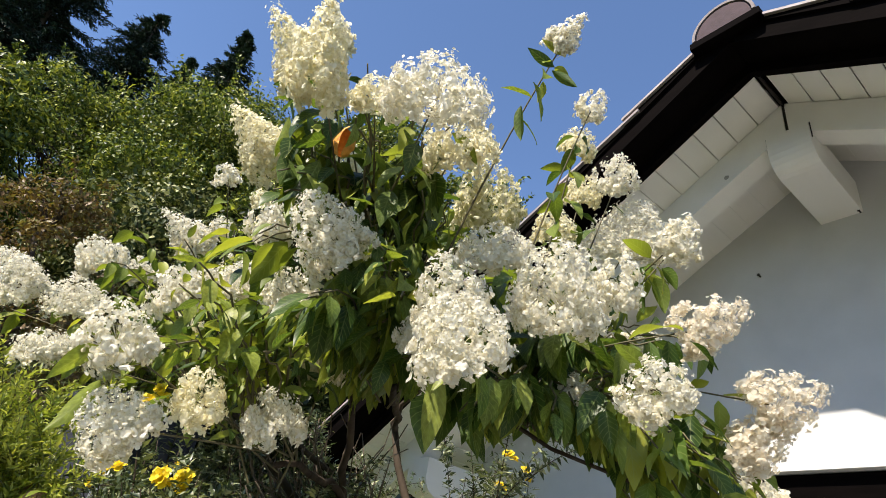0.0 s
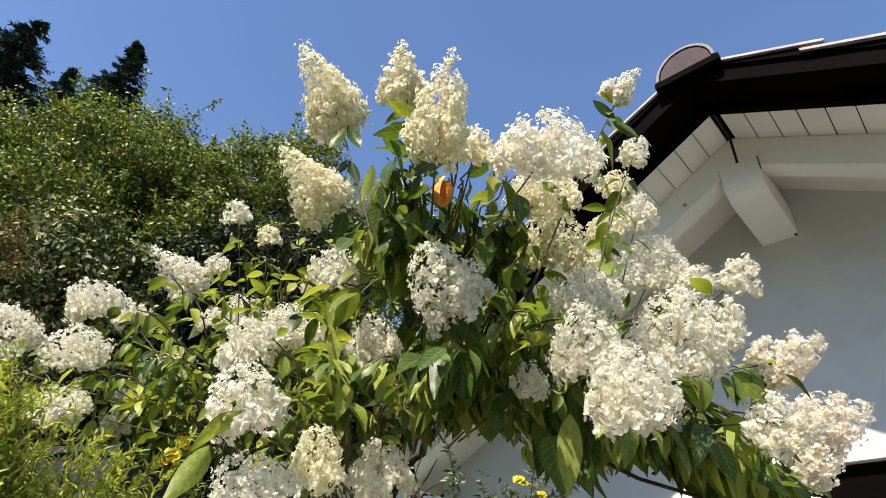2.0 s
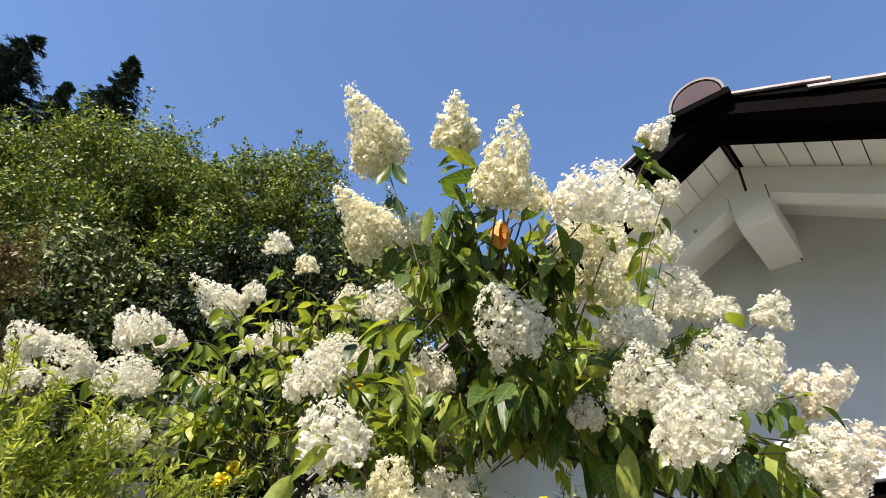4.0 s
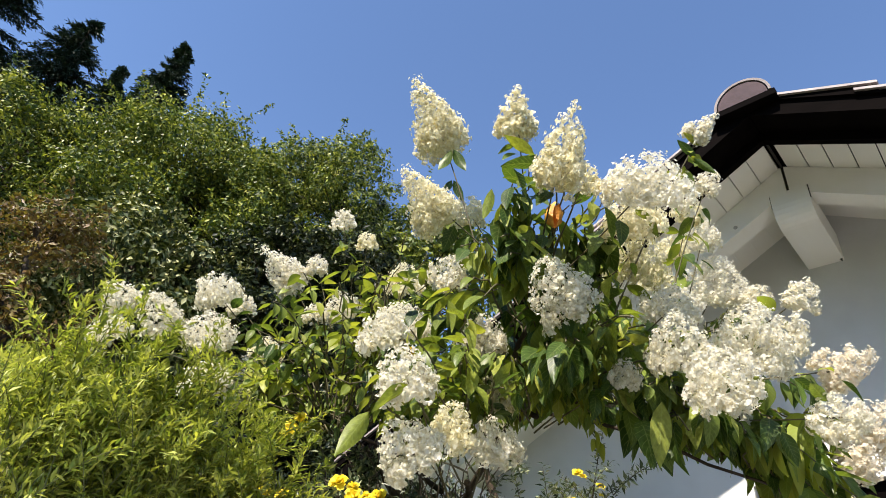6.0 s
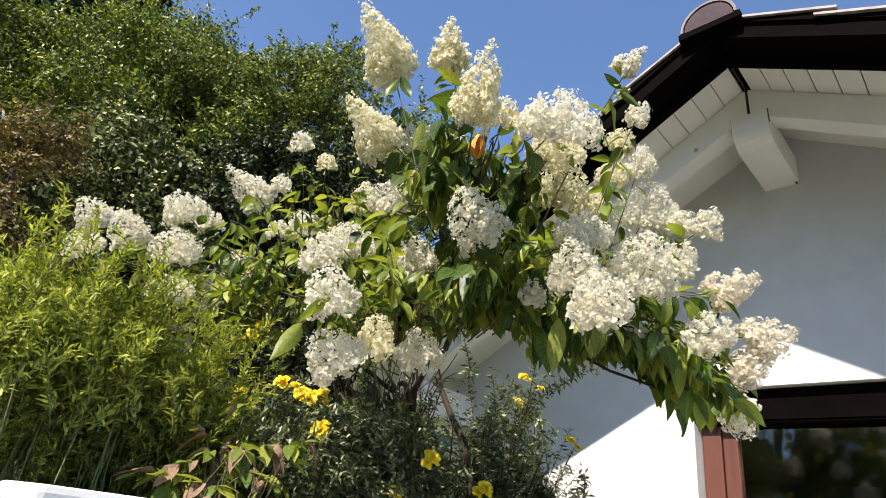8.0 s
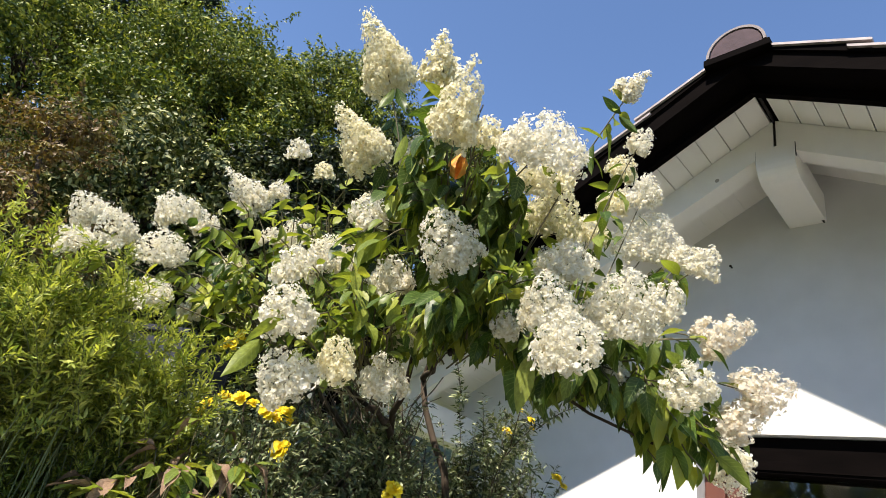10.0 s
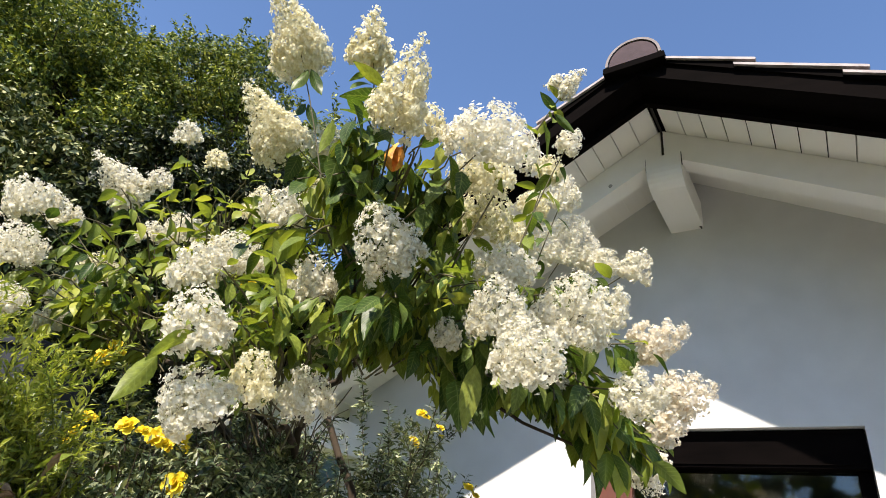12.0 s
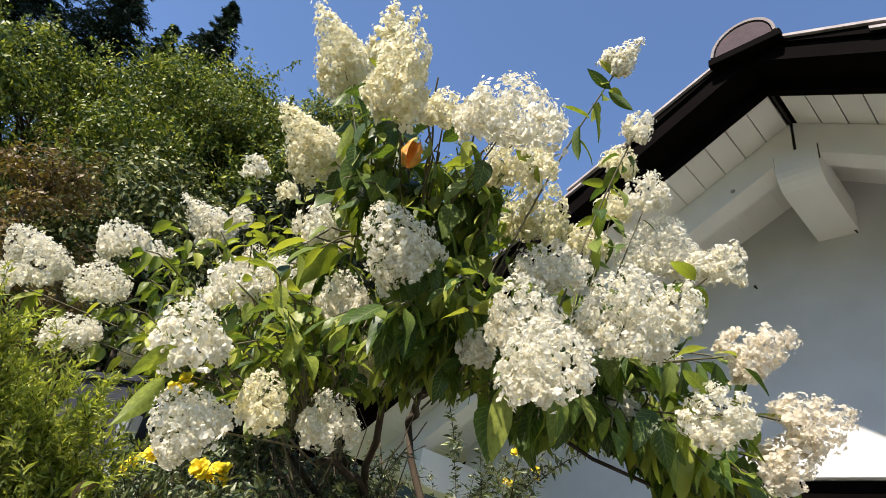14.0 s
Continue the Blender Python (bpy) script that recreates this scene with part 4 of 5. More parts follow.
leaf_at((-0.653, 0.640, 2.567), (-0.680, 0.573, 2.594), False, 0.8)
leaf_at((-0.659, 0.639, 2.560), (-0.621, 0.691, 2.518), False, -0.8)
leaf_at((-0.674, 0.602, 2.503), (-0.670, 0.649, 2.418), False, 0.9)
leaf_at((-0.702, 0.600, 2.450), (-0.722, 0.625, 2.366), False, -0.6)
leaf_at((-0.640, 0.643, 2.600), (-0.668, 0.610, 2.648), True, 0.5)
leaf_at((-0.690, 0.618, 2.480), (-0.730, 0.560, 2.505), True, -0.5)
leaf_at((-0.715, 0.612, 2.430), (-0.690, 0.670, 2.395), True, 0.7)
leaf_at((-0.805, 0.398, 2.295), (-0.796, 0.448, 2.215), False, 0.2)
leaf_at((-1.041, 0.248, 2.364), (-1.074, 0.263, 2.275), True, 0.6)
leaf_at((-1.004, 0.281, 2.340), (-1.064, 0.274, 2.243), True, -0.4)
leaf_at((-0.785, 0.559, 1.858), (-0.823, 0.601, 1.726), False, 0.3)
leaf_at((-0.805, 0.529, 1.844), (-0.854, 0.557, 1.717), False, -0.5)
leaf_at((-0.748, 0.575, 1.836), (-0.789, 0.609, 1.711), False, 0.9)
leaf_at((-0.760, 0.852, 1.790), (-0.752, 0.900, 1.712), False, 0.2)
leaf_at((-0.695, 0.968, 1.799), (-0.727, 0.997, 1.692), False, -0.4)
leaf_at((-0.693, 1.032, 1.784), (-0.701, 1.088, 1.672), False, 0.4)

# leafy shoots that fill the crown: hub, centre, spread, count, droop, share of young leaves, set also to brighten
# sunlit parts
fill = random.Random(21)
for key, c, s, count, hang, young in (
    ("mid", (-1.10, 0.62, 2.16), (0.34, 0.26, 0.20), 32, 0.8, 0.45),
    ("mid", (-0.95, 0.46, 2.02), (0.2, 0.12, 0.13), 18, 1.0, 0.4),
    ("top", (-1.00, 0.40, 2.25), (0.24, 0.16, 0.18), 32, 1.1, 0.4),
    ("top", (-0.95, 0.34, 2.29), (0.15, 0.08, 0.12), 10, 1.2, 0.25),
    ("right", (-0.74, 0.84, 1.94), (0.18, 0.26, 0.15), 24, 0.9, 0.2),
    ("right", (-0.66, 1.10, 1.80), (0.11, 0.26, 0.10), 24, 0.9, 0.4),
    ("left", (-2.02, 0.42, 2.12), (0.36, 0.28, 0.2), 46, 0.6, 0.55),
    ("left", (-1.66, 0.66, 2.22), (0.2, 0.2, 0.2), 32, 0.6, 0.55),
    ("left", (-1.72, 0.50, 2.46), (0.17, 0.16, 0.14), 9, 0.3, 0.95),
    ("mid", (-1.45, 0.98, 2.15), (0.3, 0.2, 0.24), 28, 0.7, 0.4),
    ("right", (-1.05, 1.30, 2.25), (0.28, 0.24, 0.24), 26, 0.7, 0.3),
    ("front", (-1.28, 0.36, 1.93), (0.24, 0.18, 0.11), 26, 0.6, 0.6),
):
    for i in range(count):
        end = Vector([c[k] + fill.uniform(-1, 1) * s[k] for k in range(3)])
        shoot(HUBS[key].lerp(end, 0.35), end, fill.randint(4, 7), fill.uniform(0.07, 0.12) * (0.68 if key in ("left", "front") else 1.0), hang * fill.uniform(0.5, 1.5), fill.random() < young)


# hanging leaves under the house-side limb
for i in range(26):
    a = Vector((-0.98 + 0.016 * i, 0.62 + 0.013 * i, 1.92 - 0.002 * i))
    shoot(a + Vector((-0.1, 0.15, 0.06)), a + Vector((fill.uniform(-0.08, 0.1), fill.uniform(-0.12, 0.12), fill.uniform(-0.1, 0.03))), 3, fill.uniform(0.10, 0.145), 1.9, i % 5 == 0 or i > 21, 0.02)

# short leafy shoots along the outer end of the limb
for i in range(16):
    a = Vector((-0.93, 0.90, 1.89)).lerp(Vector((-0.68, 0.97, 1.78)), i / 15)
    shoot(a, a + Vector((fill.uniform(-0.06, 0.06), fill.uniform(-0.08, 0.08), fill.uniform(0.0, 0.06))), 2, fill.uniform(0.08, 0.12), 1.3, i % 4 == 0, 0.01)


DRY_AT = (-0.905, 0.335, 2.31)


def hides_flower(m):
    """A leaf in front of a flower head, away from the bush's heart and toward the camera, is left out to fit the
    camera's view.
    """
    p = m @ Vector((0, 0.5, 0))
    for c, w in flower_spots:
        out = (c - Vector((-1.55, 0.95, 1.75)) + Vector((0.35, -0.45, 0.1))).normalized()
        s = max(0.0, min(0.5, (p - c).dot(out)))
        if (p - c - out * s).length < 0.5 * w + 0.02:
            return True
    return False


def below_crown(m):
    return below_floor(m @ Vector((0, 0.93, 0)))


def build_leaves():
    """Leaves near the path are parts; the rest, deeper in the bush, are joined."""
    rng = random.Random(8)
    rest, rest_young = Soup(), Soup()
    made = 0
    poses = [(m, LEAF_MESHES, rest) for m in leaf_poses] + [(m, YOUNG_MESHES, rest_young) for m in young_poses]
    poses.sort(key=lambda p: (p[0].translation - Vector((-0.2, -0.4, 1.6))).length)
    for m, young in own_poses:
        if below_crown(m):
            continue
        ob = new("leaf", (YOUNG_MESHES if young else LEAF_MESHES)[rng.randrange(7)])
        ob.matrix_basis = m
        ob.parent = hydrangea
        made += 1
    for m, meshes, soup in poses:
        k = rng.randrange(7)
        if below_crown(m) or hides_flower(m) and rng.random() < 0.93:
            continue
        if made < 300:
            ob = new("leaf", meshes[k])
            ob.matrix_basis = m
            ob.parent = hydrangea
            made += 1
        else:
            soup.add(*LEAF_SHAPES[k], m)
    for soup, mat in ((rest, HYDRANGEA_LEAF), (rest_young, YOUNG_LEAF)):
        if soup.n:
            tagged(place(new("foliage", soup.mesh("foliage", mat)), hydrangea), "dense green leaves deeper in the bush", kind="stuff")
    s = Soup()
    # a dry leaf rolled round itself, open along one side
    rows, cols = 9, 11
    verts, uvs, faces = [], [], []
    for i in range(rows):
        u = i / (rows - 1)
        r = 0.021 * math.sin(math.pi * min(1.0, 0.06 + 0.92 * u)) ** 0.75 + 0.001
        for j in range(cols):
            a = radians(-155 + 310 * j / (cols - 1)) + 0.5 * u
            w = r * (1 + 0.12 * math.sin(5 * a + 6 * u) + 0.04 * rng.uniform(-1, 1))
            verts.append((w * math.sin(a), 0.078 * u, w * math.cos(a) + 0.008 * math.sin(3 * u)))
            uvs.append((j / (cols - 1), u))
    for i in range(rows - 1):
        for j in range(cols - 1):
            k = i * cols + j
            faces.append((k, k + 1, k + cols + 1, k + cols))
    s.add(verts, faces, uvs)
    ob = new("dry_leaf", s.mesh("dry_leaf", DRY_LEAF))
    ob.matrix_basis = aim(DRY_AT, (0.06, -0.1, -1.0), 2.4)
    tagged(place(ob, hydrangea), "curled dry orange-brown leaf")


build_leaves()


# ---- shrubs ----
def leaves_on_shoots(soup, shape, starts, ends, lift, per_shoot, low, size, rng, along=0.7, spread=0.8, drift=0.0, upward=0.0):
    """Leaves set all along many thin shoots."""
    m = len(starts)
    s = (low + (1 - low) * (np.arange(per_shoot) + rng.random((m, per_shoot))) / per_shoot)[..., None]
    a, b = starts[:, None, :], ends[:, None, :]
    p = a + (b - a) * s
    p[..., 2] += lift * 4 * s[..., 0] * (1 - s[..., 0])
    d = np.broadcast_to(unit(b - a), p.shape).reshape(-1, 3)
    p = p.reshape(-1, 3)
    n = len(p)
    out = unit(np.cross(d, random_ways(rng, n)))
    way = d * (along * rng.uniform(0.4, 1.4, n))[:, None] + out * (spread * rng.uniform(0.7, 1.2, n))[:, None]
    way[:, 2] += upward
    p = p + random_ways(rng, n) * (drift * rng.random(n))[:, None]
    x, y, z = axes_along(way, rng.uniform(-0.9, 0.9, n))
    soup.scatter(shape, p, x, y, z, size * rng.uniform(0.65, 1.3, n) * (1.15 - 0.35 * s.reshape(-1)))


def narrow_leaf_shrub():
    """Upright feathery shoots with narrow light green leaves."""
    rng = random.Random(31)
    gen = np.random.default_rng(31)
    shrub = thing("spirea_shrub", "dense light green shrub with narrow leaves on upright shoots", "shrub")
    twigs, leaves, crest_leaves = Soup(), Soup(), Soup()
    starts, ends, crest = [], [], []
    for i in range(1180):
        y = rng.uniform(-0.43, 0.19)
        deep = rng.random()
        x = -1.52 - 1.06 * deep
        # the crest is level along the path and falls away toward the hydrangea
        top = 1.735 + 0.31 * deep - 0.33 * max(0.0, y + 0.12) - 2.0 * max(0.0, y - 0.14) + 0.025 * math.sin(11 * y + 5 * deep)
        z = top - 0.13 * rng.random() ** 2
        if i % 5 > 1:
            # the face of the mound toward the path, and its flank
            x = -1.49 - 0.14 * rng.random() - 0.10 * max(0.0, y)
            z = top - 0.07 - (top - (1.39 if y > -0.28 else 1.52)) * rng.random() ** 1.4
            # it hangs over toward its foot
            x -= 0.55 * (top - z)
            y += 0.35 * (top - z) * (1 if y < -0.1 else 0)
            if i % 15 == 4:
                x, y = rng.uniform(-2.3, -1.5), rng.uniform(0.13, 0.22)
        tip = Vector((x + rng.uniform(-0.06, 0.1), y + rng.uniform(-0.12, 0.1), z + rng.uniform(-0.03, 0.02)))
        start = Vector((x - rng.uniform(0.0, 0.14), y + rng.uniform(-0.04, 0.06), z - rng.uniform(0.10, 0.2)))
        starts.append(tuple(start))
        ends.append(tuple(tip))
        # crest shoots take the paler colour that carries the sunlight
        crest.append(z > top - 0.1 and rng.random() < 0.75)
        tube(twigs, bow(start, tip, 0.02, 4), 0.0016, 0.0006, 3)
        if i % 6 == 0:
            tube(twigs, bow((max(x, -2.5), max(-0.26, y), 1.2), start, 0.0, 4), 0.0026, 0.0016, 3)
    starts, ends, crest = np.array(starts), np.array(ends), np.array(crest)
    leaves_on_shoots(leaves, small_leaf(1.0, 0.25, 0.2), starts[~crest], ends[~crest], 0.02, 60, 0.0, 0.026, gen, 0.85, 0.7, 0.016)
    leaves_on_shoots(crest_leaves, small_leaf(1.0, 0.25, 0.2), starts[crest], ends[crest], 0.02, 66, 0.0, 0.026, gen, 0.85, 0.7, 0.016)
    tagged(place(new("new_growth", crest_leaves.mesh("new_growth", SPIREA_CREST)), shrub), "pale yellow-green crest leaves, sunlight put into their colour", kind="stuff")
    tagged(place(new("brushwood", twigs.mesh("brushwood", GREEN_STALK)), shrub), kind="stuff")
    tagged(place(new("foliage", leaves.mesh("foliage", SPIREA_LEAF)), shrub), "narrow light green leaves", kind="stuff")


narrow_leaf_shrub()


def yellow_flower_mesh():
    """A ragged double flower of notched petals in uneven rings."""
    rng = random.Random(2)
    s = Soup()
    for ring, (count, size, tilt) in enumerate(((7, 1.0, 0.0), (7, 0.9, 0.35), (6, 0.75, 0.75), (5, 0.55, 1.15))):
        for k in range(count):
            long = size * rng.uniform(0.75, 1.15)
            m = Matrix.Rotation(2 * math.pi * (k + 0.5 * ring) / count + rng.uniform(-0.3, 0.3), 4, "Z") @ Matrix.Rotation(tilt + rng.uniform(-0.3, 0.3), 4, "X") @ Matrix.Rotation(rng.uniform(-0.5, 0.5), 4, "Y") @ Matrix.Diagonal((0.8 * long * 0.5, long * 0.5, 0.5, 1))
            s.add(KITE, KITE_FACES, KITE_UV, m)
    return s.mesh("flower", PETAL_YELLOW)


YELLOW = yellow_flower_mesh()


def dark_shrub(name, label, centre, spread, height, shoots, seed, flowers, leaf=0.025, mat=None):
    """A loose shrub of thin twigs with small leaves and a few double yellow flowers."""
    rng = random.Random(seed)
    gen = np.random.default_rng(seed)
    shrub = thing(name, label, "shrub")
    twigs, leaves = Soup(), Soup()
    foot = Vector(centre)
    starts, ends = [], []
    for i in range(shoots):
        a = rng.uniform(0, 6.283)
        r = math.sqrt(rng.random())
        tip = foot + Vector((math.cos(a) * r * spread[0], math.sin(a) * r * spread[1], height * rng.uniform(0.45, 1.0) * (1 - 0.3 * r * r)))
        start = foot + Vector((math.cos(a) * r * spread[0] * 0.25, math.sin(a) * r * spread[1] * 0.25, 0)) + Vector((rng.uniform(-0.08, 0.08), rng.uniform(-0.08, 0.08), 0))
        if i % 3 and len(starts) > 8:
            # a side twig on an earlier shoot
            k = rng.randrange(len(starts))
            start = Vector(starts[k]).lerp(Vector(ends[k]), rng.uniform(0.45, 0.95))
            tip = start + (rand_unit(rng) + Vector((0, 0, 0.35))) * height * rng.uniform(0.12, 0.28)
        starts.append(tuple(start))
        ends.append(tuple(tip))
        tube(twigs, bow(start, tip, 0.02, 5), 0.003, 0.001, 3)
    leaves_on_shoots(leaves, small_leaf(1.0, 0.32, 0.25), np.array(starts), np.array(ends), 0.02, 70, 0.1, leaf * 1.2, gen, 0.4, 1.0, 0.03, 0.15)
    tagged(place(new("brushwood", twigs.mesh("brushwood", BARK)), shrub), kind="stuff")
    tagged(place(new("foliage", leaves.mesh("foliage", mat or DARK_LEAF)), shrub), "small dark green leaves", kind="stuff")
    for at, size in [f for f in flowers] + [((p[0] + rng.uniform(-0.028, 0.028), p[1] + rng.uniform(-0.02, 0.03), p[2] + rng.uniform(-0.03, 0.0)), d * 0.7) for p, d in flowers]:
        ob = new("flower", YELLOW)
        out = Vector((0.55, -0.6, 0.55)) + rand_unit(rng) * 0.35
        ob.matrix_basis = Matrix.Translation(at) @ out.to_track_quat("Z", "Y").to_matrix().to_4x4() @ Matrix.Scale(size * 1.55, 4)
        tagged(place(ob, shrub), "double yellow flower")
        s = Soup()
        tube(s, bow(Vector(at) + Vector((-0.03, 0.04, -0.16)), at, 0.0, 4), 0.002, 0.0015, 4)
        place(new("flower_stalk", s.mesh("flower_stalk", STALK)), ob)


dark_shrub("potentilla_shrub", "loose dark green shrub with double yellow flowers", (-1.75, 0.55, 1.22), (0.5, 0.36), 0.60, 330, 41,
           [((-1.464, 0.269, 1.674), 0.034), ((-1.648, 0.5, 1.706), 0.036), ((-1.60, 0.43, 1.69), 0.036), ((-1.487, 0.443, 1.585), 0.044), ((-1.285, 0.70, 1.553), 0.036), ((-1.53, 0.457, 1.69), 0.034), ((-1.417, 0.70, 1.453), 0.038), ((-1.82, 0.35, 1.69), 0.032)])
dark_shrub("potentilla_shrub", "loose dark green shrub with small yellow flowers by the wall", (-1.70, 1.55, 1.22), (0.36, 0.30), 0.86, 190, 42,
           [((-1.638, 1.61, 2.06), 0.034), ((-1.66, 1.60, 1.95), 0.03), ((-1.52, 1.58, 1.99), 0.026), ((-1.378, 1.6, 1.773), 0.03)], 0.027)
dark_shrub("potentilla_shrub", "dark green shrub with small leaves round the hydrangea stems", (-1.86, 0.95, 1.22), (0.36, 0.28), 0.58, 280, 44, [((-1.32, 1.0, 1.509), 0.036)])
dark_shrub("potentilla_shrub", "twiggy brown-stemmed thicket behind the hydrangea stems", (-2.15, 1.22, 1.22), (0.42, 0.3), 0.92, 260, 45, [])
dark_shrub("potentilla_shrub", "thin shrub with yellow flowers and pale seed heads", (-2.62, 0.75, 1.22), (0.55, 0.45), 0.62, 260, 43,
           [((-2.665, 0.794, 1.867), 0.04), ((-1.986, 0.429, 1.928), 0.036), ((-1.965, 0.44, 1.965), 0.03), ((-1.74, 0.68, 2.245), 0.042)])


def broad_leaved_plant(foot, count, height, seed):
    """Soft pointed leaves on short stems, some of them withered."""
    rng = random.Random(seed)
    plant = thing("perennial_plant", "low perennial with broad pale green and withered brown leaves", "plant")
    foot = Vector(foot)
    dry = []
    for k in range(3):
        s = Soup()
        s.add(*leaf_shape(1.0, 0.5, 0.5, 0.5, 0.12, seed=k))
        dry.append(s.mesh("withered_leaf", WITHERED))
    for i in range(count):
        a = rng.uniform(0, 6.283)
        reach = rng.uniform(0.05, 0.2)
        top = foot + Vector((math.cos(a) * reach, math.sin(a) * reach * 0.7, height * rng.uniform(0.4, 1.0)))
        s = Soup()
        tube(s, bow(foot + Vector((rng.uniform(-0.08, 0.08), rng.uniform(-0.06, 0.06), 0)), top, 0.03, 5), 0.0025, 0.0015, 4)
        place(new("stem", s.mesh("stem", STALK)), plant)
        for k in range(4):
            way = Vector((math.cos(a + rng.uniform(-1.4, 1.4)), math.sin(a + rng.uniform(-1.4, 1.4)), rng.uniform(-0.7, 0.3)))
            old = rng.random() < 0.3
            ob = new("withered_leaf" if old else "leaf", dry[i % 3] if old else (YOUNG_MESHES if rng.random() < 0.5 else LEAF_MESHES)[rng.randrange(7)])
            ob.matrix_basis = aim(top, way, rng.uniform(-0.5, 0.5), rng.uniform(0.045, 0.085))
            place(ob, plant)


broad_leaved_plant((-1.46, 0.12, 1.22), 22, 0.27, 81)
broad_leaved_plant((-1.62, 0.30, 1.22), 16, 0.30, 82)
broad_leaved_plant((-1.50, 0.26, 1.22), 20, 0.42, 83)


def edged_box():
    """A dark box with light metal edges, half hidden in the shrubs; it stands in for an unidentified grey shape."""
    thing_ob = thing("edged_box", "dark grey box with light metal edge strips behind the shrubs", "garden box")
    m = pose(-3.13, 0.60, 1.22, 0, 0, 28)
    for name, lo, hi, mat in (("side_panel", (-0.1, -0.2, 0), (0.3, -0.18, 0.86), BOX_GREY), ("side_panel", (-0.1, 0.18, 0), (0.3, 0.2, 0.86), BOX_GREY), ("side_panel", (-0.1, -0.178, 0), (-0.08, 0.178, 0.86), BOX_GREY), ("side_panel", (0.28, -0.178, 0), (0.3, 0.178, 0.86), BOX_GREY), ("lid", (-0.12, -0.22, 0.862), (0.32, 0.22, 0.89), BOX_GREY), ("edge_strip", (0.262, -0.212, 0.0), (0.312, -0.202, 0.74), METAL), ("edge_strip", (0.302, -0.2, 0.0), (0.312, -0.15, 0.74), METAL)):
        bm = bmesh.new()
        box(bm, lo, hi, 0.004, m)
        part(name, bm, mat, thing_ob)


edged_box()


# ---- trees on the bank ----
def leafy_tree(name, label, at, height, crown, leaves, leaf, mat, seed, low=0.2, lean=(0, 0)):
    """A trunk with limbs and an uneven crown of leaf clumps."""
    rng = random.Random(seed)
    tree = thing(name, label, "tree")
    foot = Vector((at[0], at[1], ground_z(*at) - 0.1))
    top = foot + Vector((lean[0], lean[1], height))
    wood, crowns = Soup(), Soup()
    spine = bow(foot, top, 0.0, 8, 0.12, rng)
    tube(wood, spine, height * 0.018, 0.02, 7)
    gen = np.random.default_rng(seed)
    per, tips, reach = 240, [], []
    for i in range(int(leaves / per)):
        s = low + (1 - low) * rng.random() ** 0.8
        k = min(7, int(s * 8))
        p = spine[k].lerp(spine[k + 1], s * 8 - k)
        a = rng.uniform(0, 6.283)
        wide = crown * (0.35 + 0.65 * math.sin(math.pi * min(1.0, (s - low) / (1 - low) * 0.8 + 0.18))) * math.sqrt(rng.uniform(0.25, 1.1))
        tip = p + Vector((math.cos(a) * wide, math.sin(a) * wide, rng.uniform(0.1, 0.5) * wide))
        if i % 2 == 0:
            tube(wood, bow(p - Vector((0, 0, 0.2 * (tip - p).length)), tip, 0.1, 4, 0.05, rng), 0.02, 0.004, 4)
        tips.append(tuple(tip))
        reach.append(rng.uniform(0.26, 0.58) * (crown / 2.4) ** 0.5)
    m = len(tips)
    tips, reach = np.repeat(np.array(tips), per, 0), np.repeat(np.array(reach), per)
    n = len(tips)
    # each clump is a flattened cushion of leaves that face out and up
    face = unit(random_ways(gen, n) + np.array([0.0, 0.0, 0.35]))
    q = tips + face * (reach * gen.random(n) ** 0.28)[:, None] * np.array([1.0, 1.0, 0.62])
    normal = unit(face + np.array([0.0, 0.0, 0.3]) + random_ways(gen, n) * 0.75)
    # and a few sprigs that stand out of it
    sprig = np.tile(np.arange(per) < per * 0.2, m)
    twig = np.repeat(unit(random_ways(gen, m * 4) + np.array([0.0, 0.0, 0.9])), per // 4, 0)
    along = gen.uniform(0.4, 1.75, n)
    loose = tips + twig * (reach * along)[:, None] + random_ways(gen, n) * (0.07 * reach)[:, None]
    q = np.where(sprig[:, None], loose, q)
    y = unit(np.cross(normal, random_ways(gen, n)))
    x = np.cross(y, normal)
    crowns.scatter(far_leaf(0.5), q, x, y, normal, leaf * gen.uniform(0.65, 1.35, n))
    place(new("trunk", wood.mesh("trunk", BARK)), tree)
    tagged(place(new("crown", crowns.mesh("crown", mat)), tree), kind="stuff")
    return tree


def polar(az, d):
    """A place on the plan seen from the path, az degrees round from -x to +y."""
    a = radians(az)
    return (-0.1 - d * math.cos(a), -0.5 + d * math.sin(a))


leafy_tree("hazel_tree", "broad sunlit green tree on the bank", polar(14, 10.5), 5.75, 2.5, 74000, 0.074, TREE_LEAF, 51, 0.05)
leafy_tree("hazel_tree", "broad green tree on the bank above the shrubs", polar(1, 11.5), 4.5, 2.4, 52000, 0.074, TREE_LEAF, 52, 0.05)
leafy_tree("willow_tree", "airy grey-green tree with glints put into its palest leaves", polar(14, 8.4), 3.1, 1.7, 33000, 0.085, GREY_LEAF, 53, 0.05)
leafy_tree("willow_tree", "thin-branched green tree against the sky", polar(30, 10.0), 7.2, 1.5, 30000, 0.072, TREE_LEAF, 54, 0.1)
leafy_tree("hazel_tree", "dense shaded tree at the foot of the bank", polar(23.5, 10.8), 6.7, 1.9, 62000, 0.074, TREE_LEAF, 55, 0.05)
leafy_tree("hazel_tree", "dense green tree filling the gap between its neighbours", polar(19, 9.9), 5.4, 1.8, 52000, 0.074, TREE_LEAF, 58, 0.05)
leafy_tree("hazel_tree", "shaded green tree behind the hydrangea", polar(39.5, 11.2), 6.2, 2.5, 50000, 0.095, TREE_LEAF, 59, 0.05)
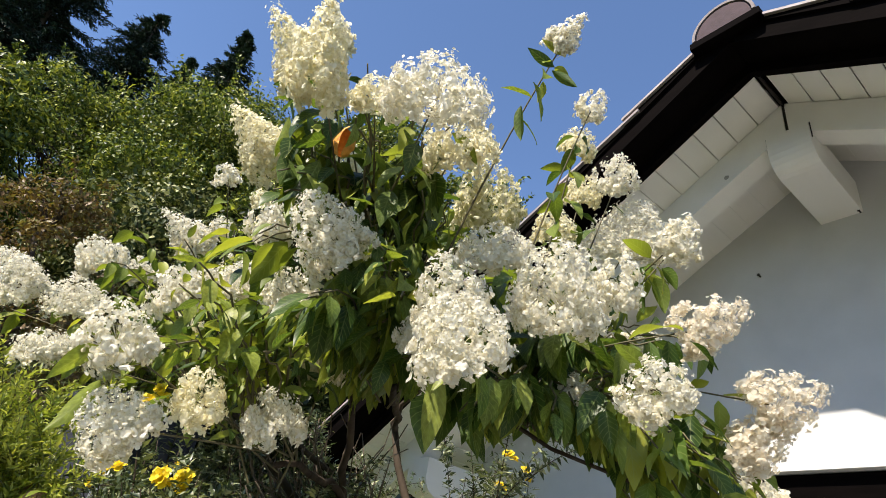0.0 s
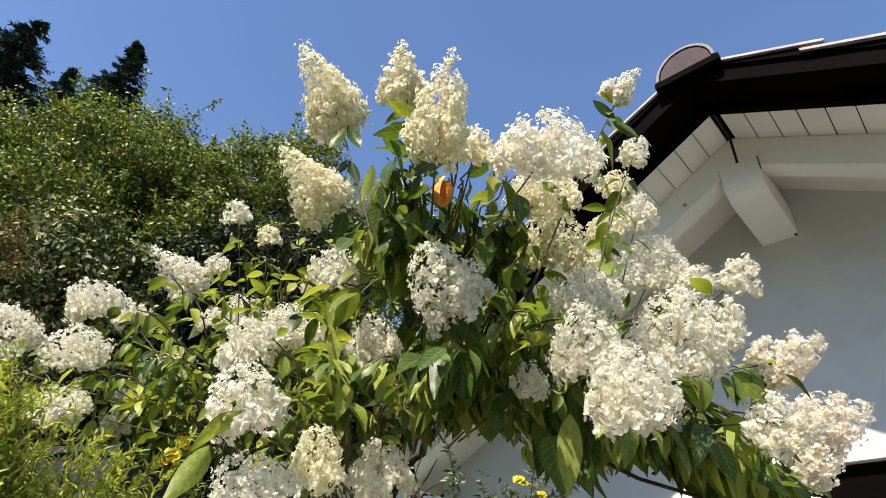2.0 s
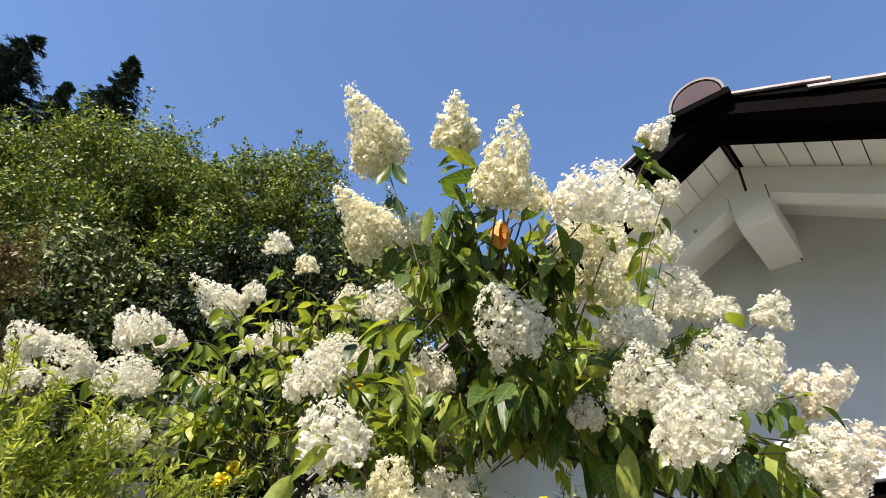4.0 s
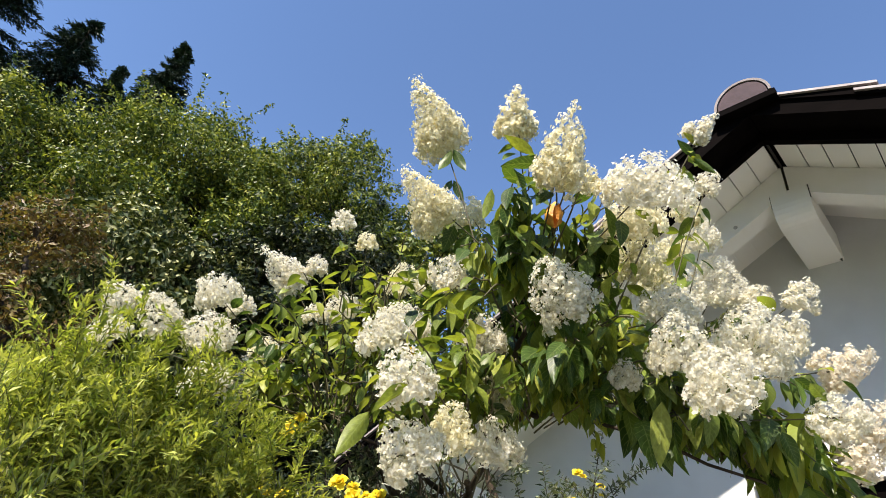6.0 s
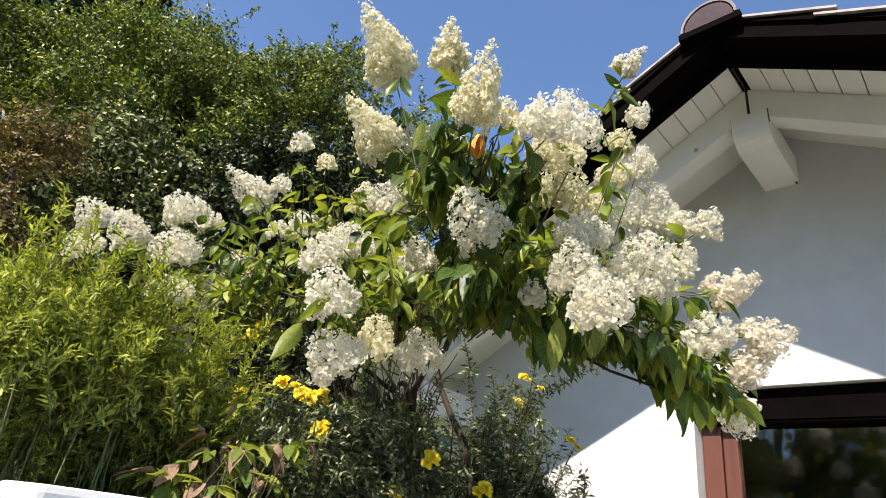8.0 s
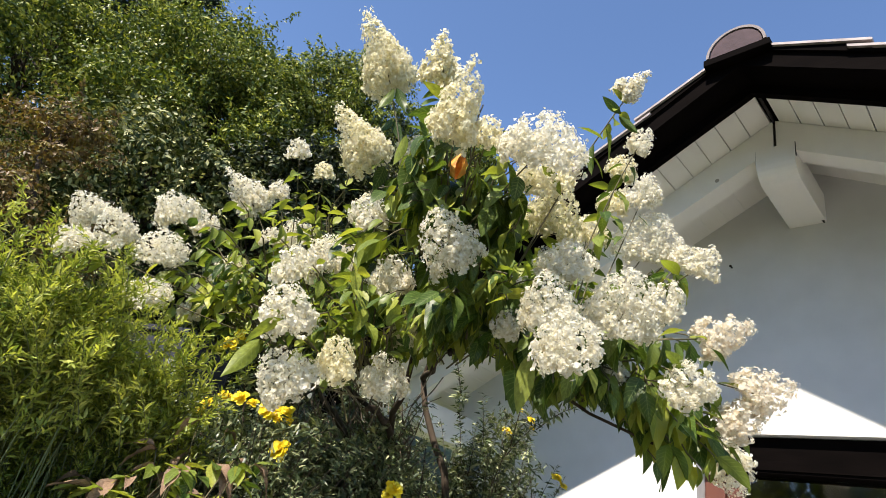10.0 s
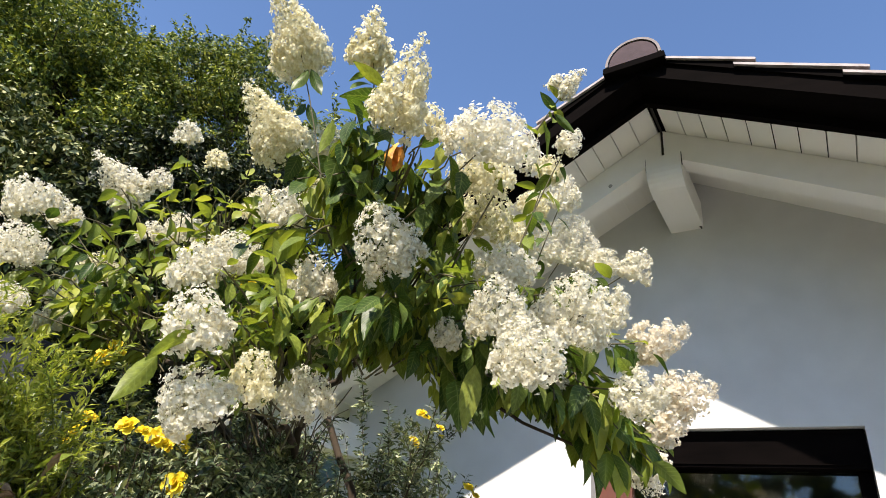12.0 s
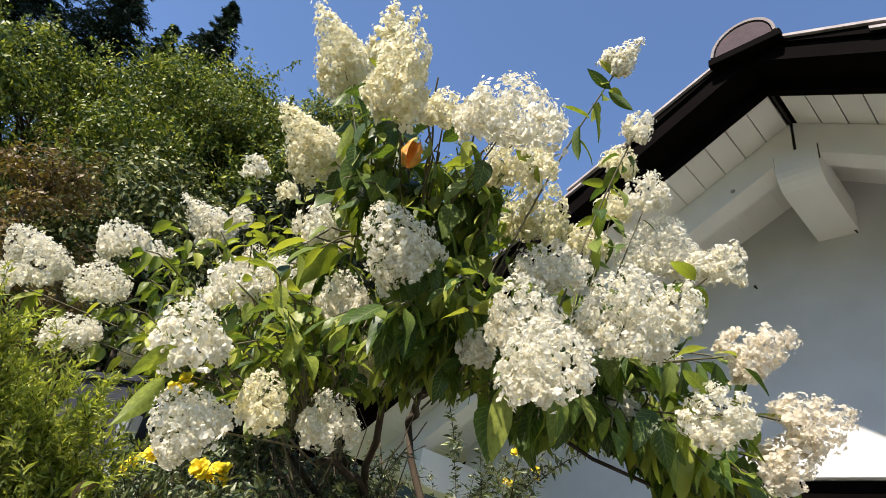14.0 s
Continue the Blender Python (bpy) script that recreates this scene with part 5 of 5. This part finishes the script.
leafy_tree("dark_tree", "dark glossy tree before the lighter trees", polar(24.5, 8.4), 4.0, 1.4, 36000, 0.08, DARK_GLOSSY_LEAF, 60, 0.03)
leafy_tree("dark_tree", "dark glossy tree beside its twin on the bank", polar(32, 8.7), 4.6, 1.35, 36000, 0.08, DARK_GLOSSY_LEAF, 80, 0.03)
leafy_tree("copper_bush", "rust-brown bush on the bank", (-5.6, 0.0), 2.6, 0.66, 15000, 0.045, BROWN_LEAF, 56, 0.05)
leafy_tree("hazel_tree", "green tree at the edge of the bank", polar(-12, 10.5), 4.0, 2.2, 28600, 0.10, TREE_LEAF, 57, 0.05)
# Unseen trees added behind the camera, for the pane to reflect.
for i, (x, y, h) in enumerate(((-7.0, -9.5, 7.0), (-4.4, -10.5, 7.4), (-1.9, -11.0, 7.0), (0.6, -10.2, 7.6), (3.2, -10.8, 7.0), (-5.8, -12.5, 8.0), (-0.6, -12.8, 8.2))):
    leafy_tree("mirrored_tree", "unseen green tree added for the window pane to mirror", (x, y), h, 2.4, 9600, 0.17, TREE_LEAF, 70 + i, 0.05)


def conifer(at, height, width, seed):
    """A spruce: tiers of drooping boughs with needle sprays."""
    rng = random.Random(seed)
    tree = thing("spruce_tree", "tall dark spruce high on the bank", "tree", "spruces on the bank")
    foot = Vector((at[0], at[1], ground_z(*at) - 0.2))
    wood, needles = Soup(), Soup()
    tube(wood, [foot, foot + Vector((0, 0, height * 0.5)), foot + Vector((0, 0, height))], height * 0.014, 0.03, 7)
    tiers = int(height * 3.2)
    boughs = []
    for i in range(tiers):
        s = 0.3 + 0.7 * i / tiers
        r = width * (1 - s) ** 0.8 * 1.25 + 0.1
        for k in range(max(5, int(16 * (1 - s) + 5))):
            a = rng.uniform(0, 6.283)
            rr = r * rng.uniform(0.7, 1.1)
            p = foot + Vector((0, 0, height * s + rng.uniform(-0.2, 0.2)))
            out = Vector((math.cos(a), math.sin(a), 0))
            tip = p + out * rr + Vector((0, 0, -0.25 * rr + 0.12))
            pts = bow(p, tip, 0.10 * rr, 4)
            tube(wood, pts, 0.025, 0.008, 3)
            boughs.append((tuple(p), tuple(tip)))
    gen = np.random.default_rng(seed)
    a, e = np.array([s for s, t in boughs]), np.array([t for s, t in boughs])
    leaves_on_shoots(needles, far_leaf(0.26), a, e, 0.12, 66, 0.08, 0.25, gen, 0.9, 0.6, 0.12, -0.25)
    place(new("trunk", wood.mesh("trunk", BARK)), tree)
    tagged(place(new("needles", needles.mesh("needles", NEEDLE)), tree), kind="stuff")


def conifer_to(az, d, elev, width, seed):
    at = polar(az, d)
    top = 1.4 + d * math.tan(radians(elev))
    conifer(at, top - ground_z(*at), width, seed)


conifer_to(8.6, 27, 44.2, 3.1, 61)
conifer_to(0.0, 26, 41.8, 3.8, 62)
conifer_to(-8.0, 24, 45.5, 3.6, 63)
conifer_to(-14.0, 23, 46.0, 3.6, 64)
conifer_to(4.5, 33, 40.0, 2.8, 65)
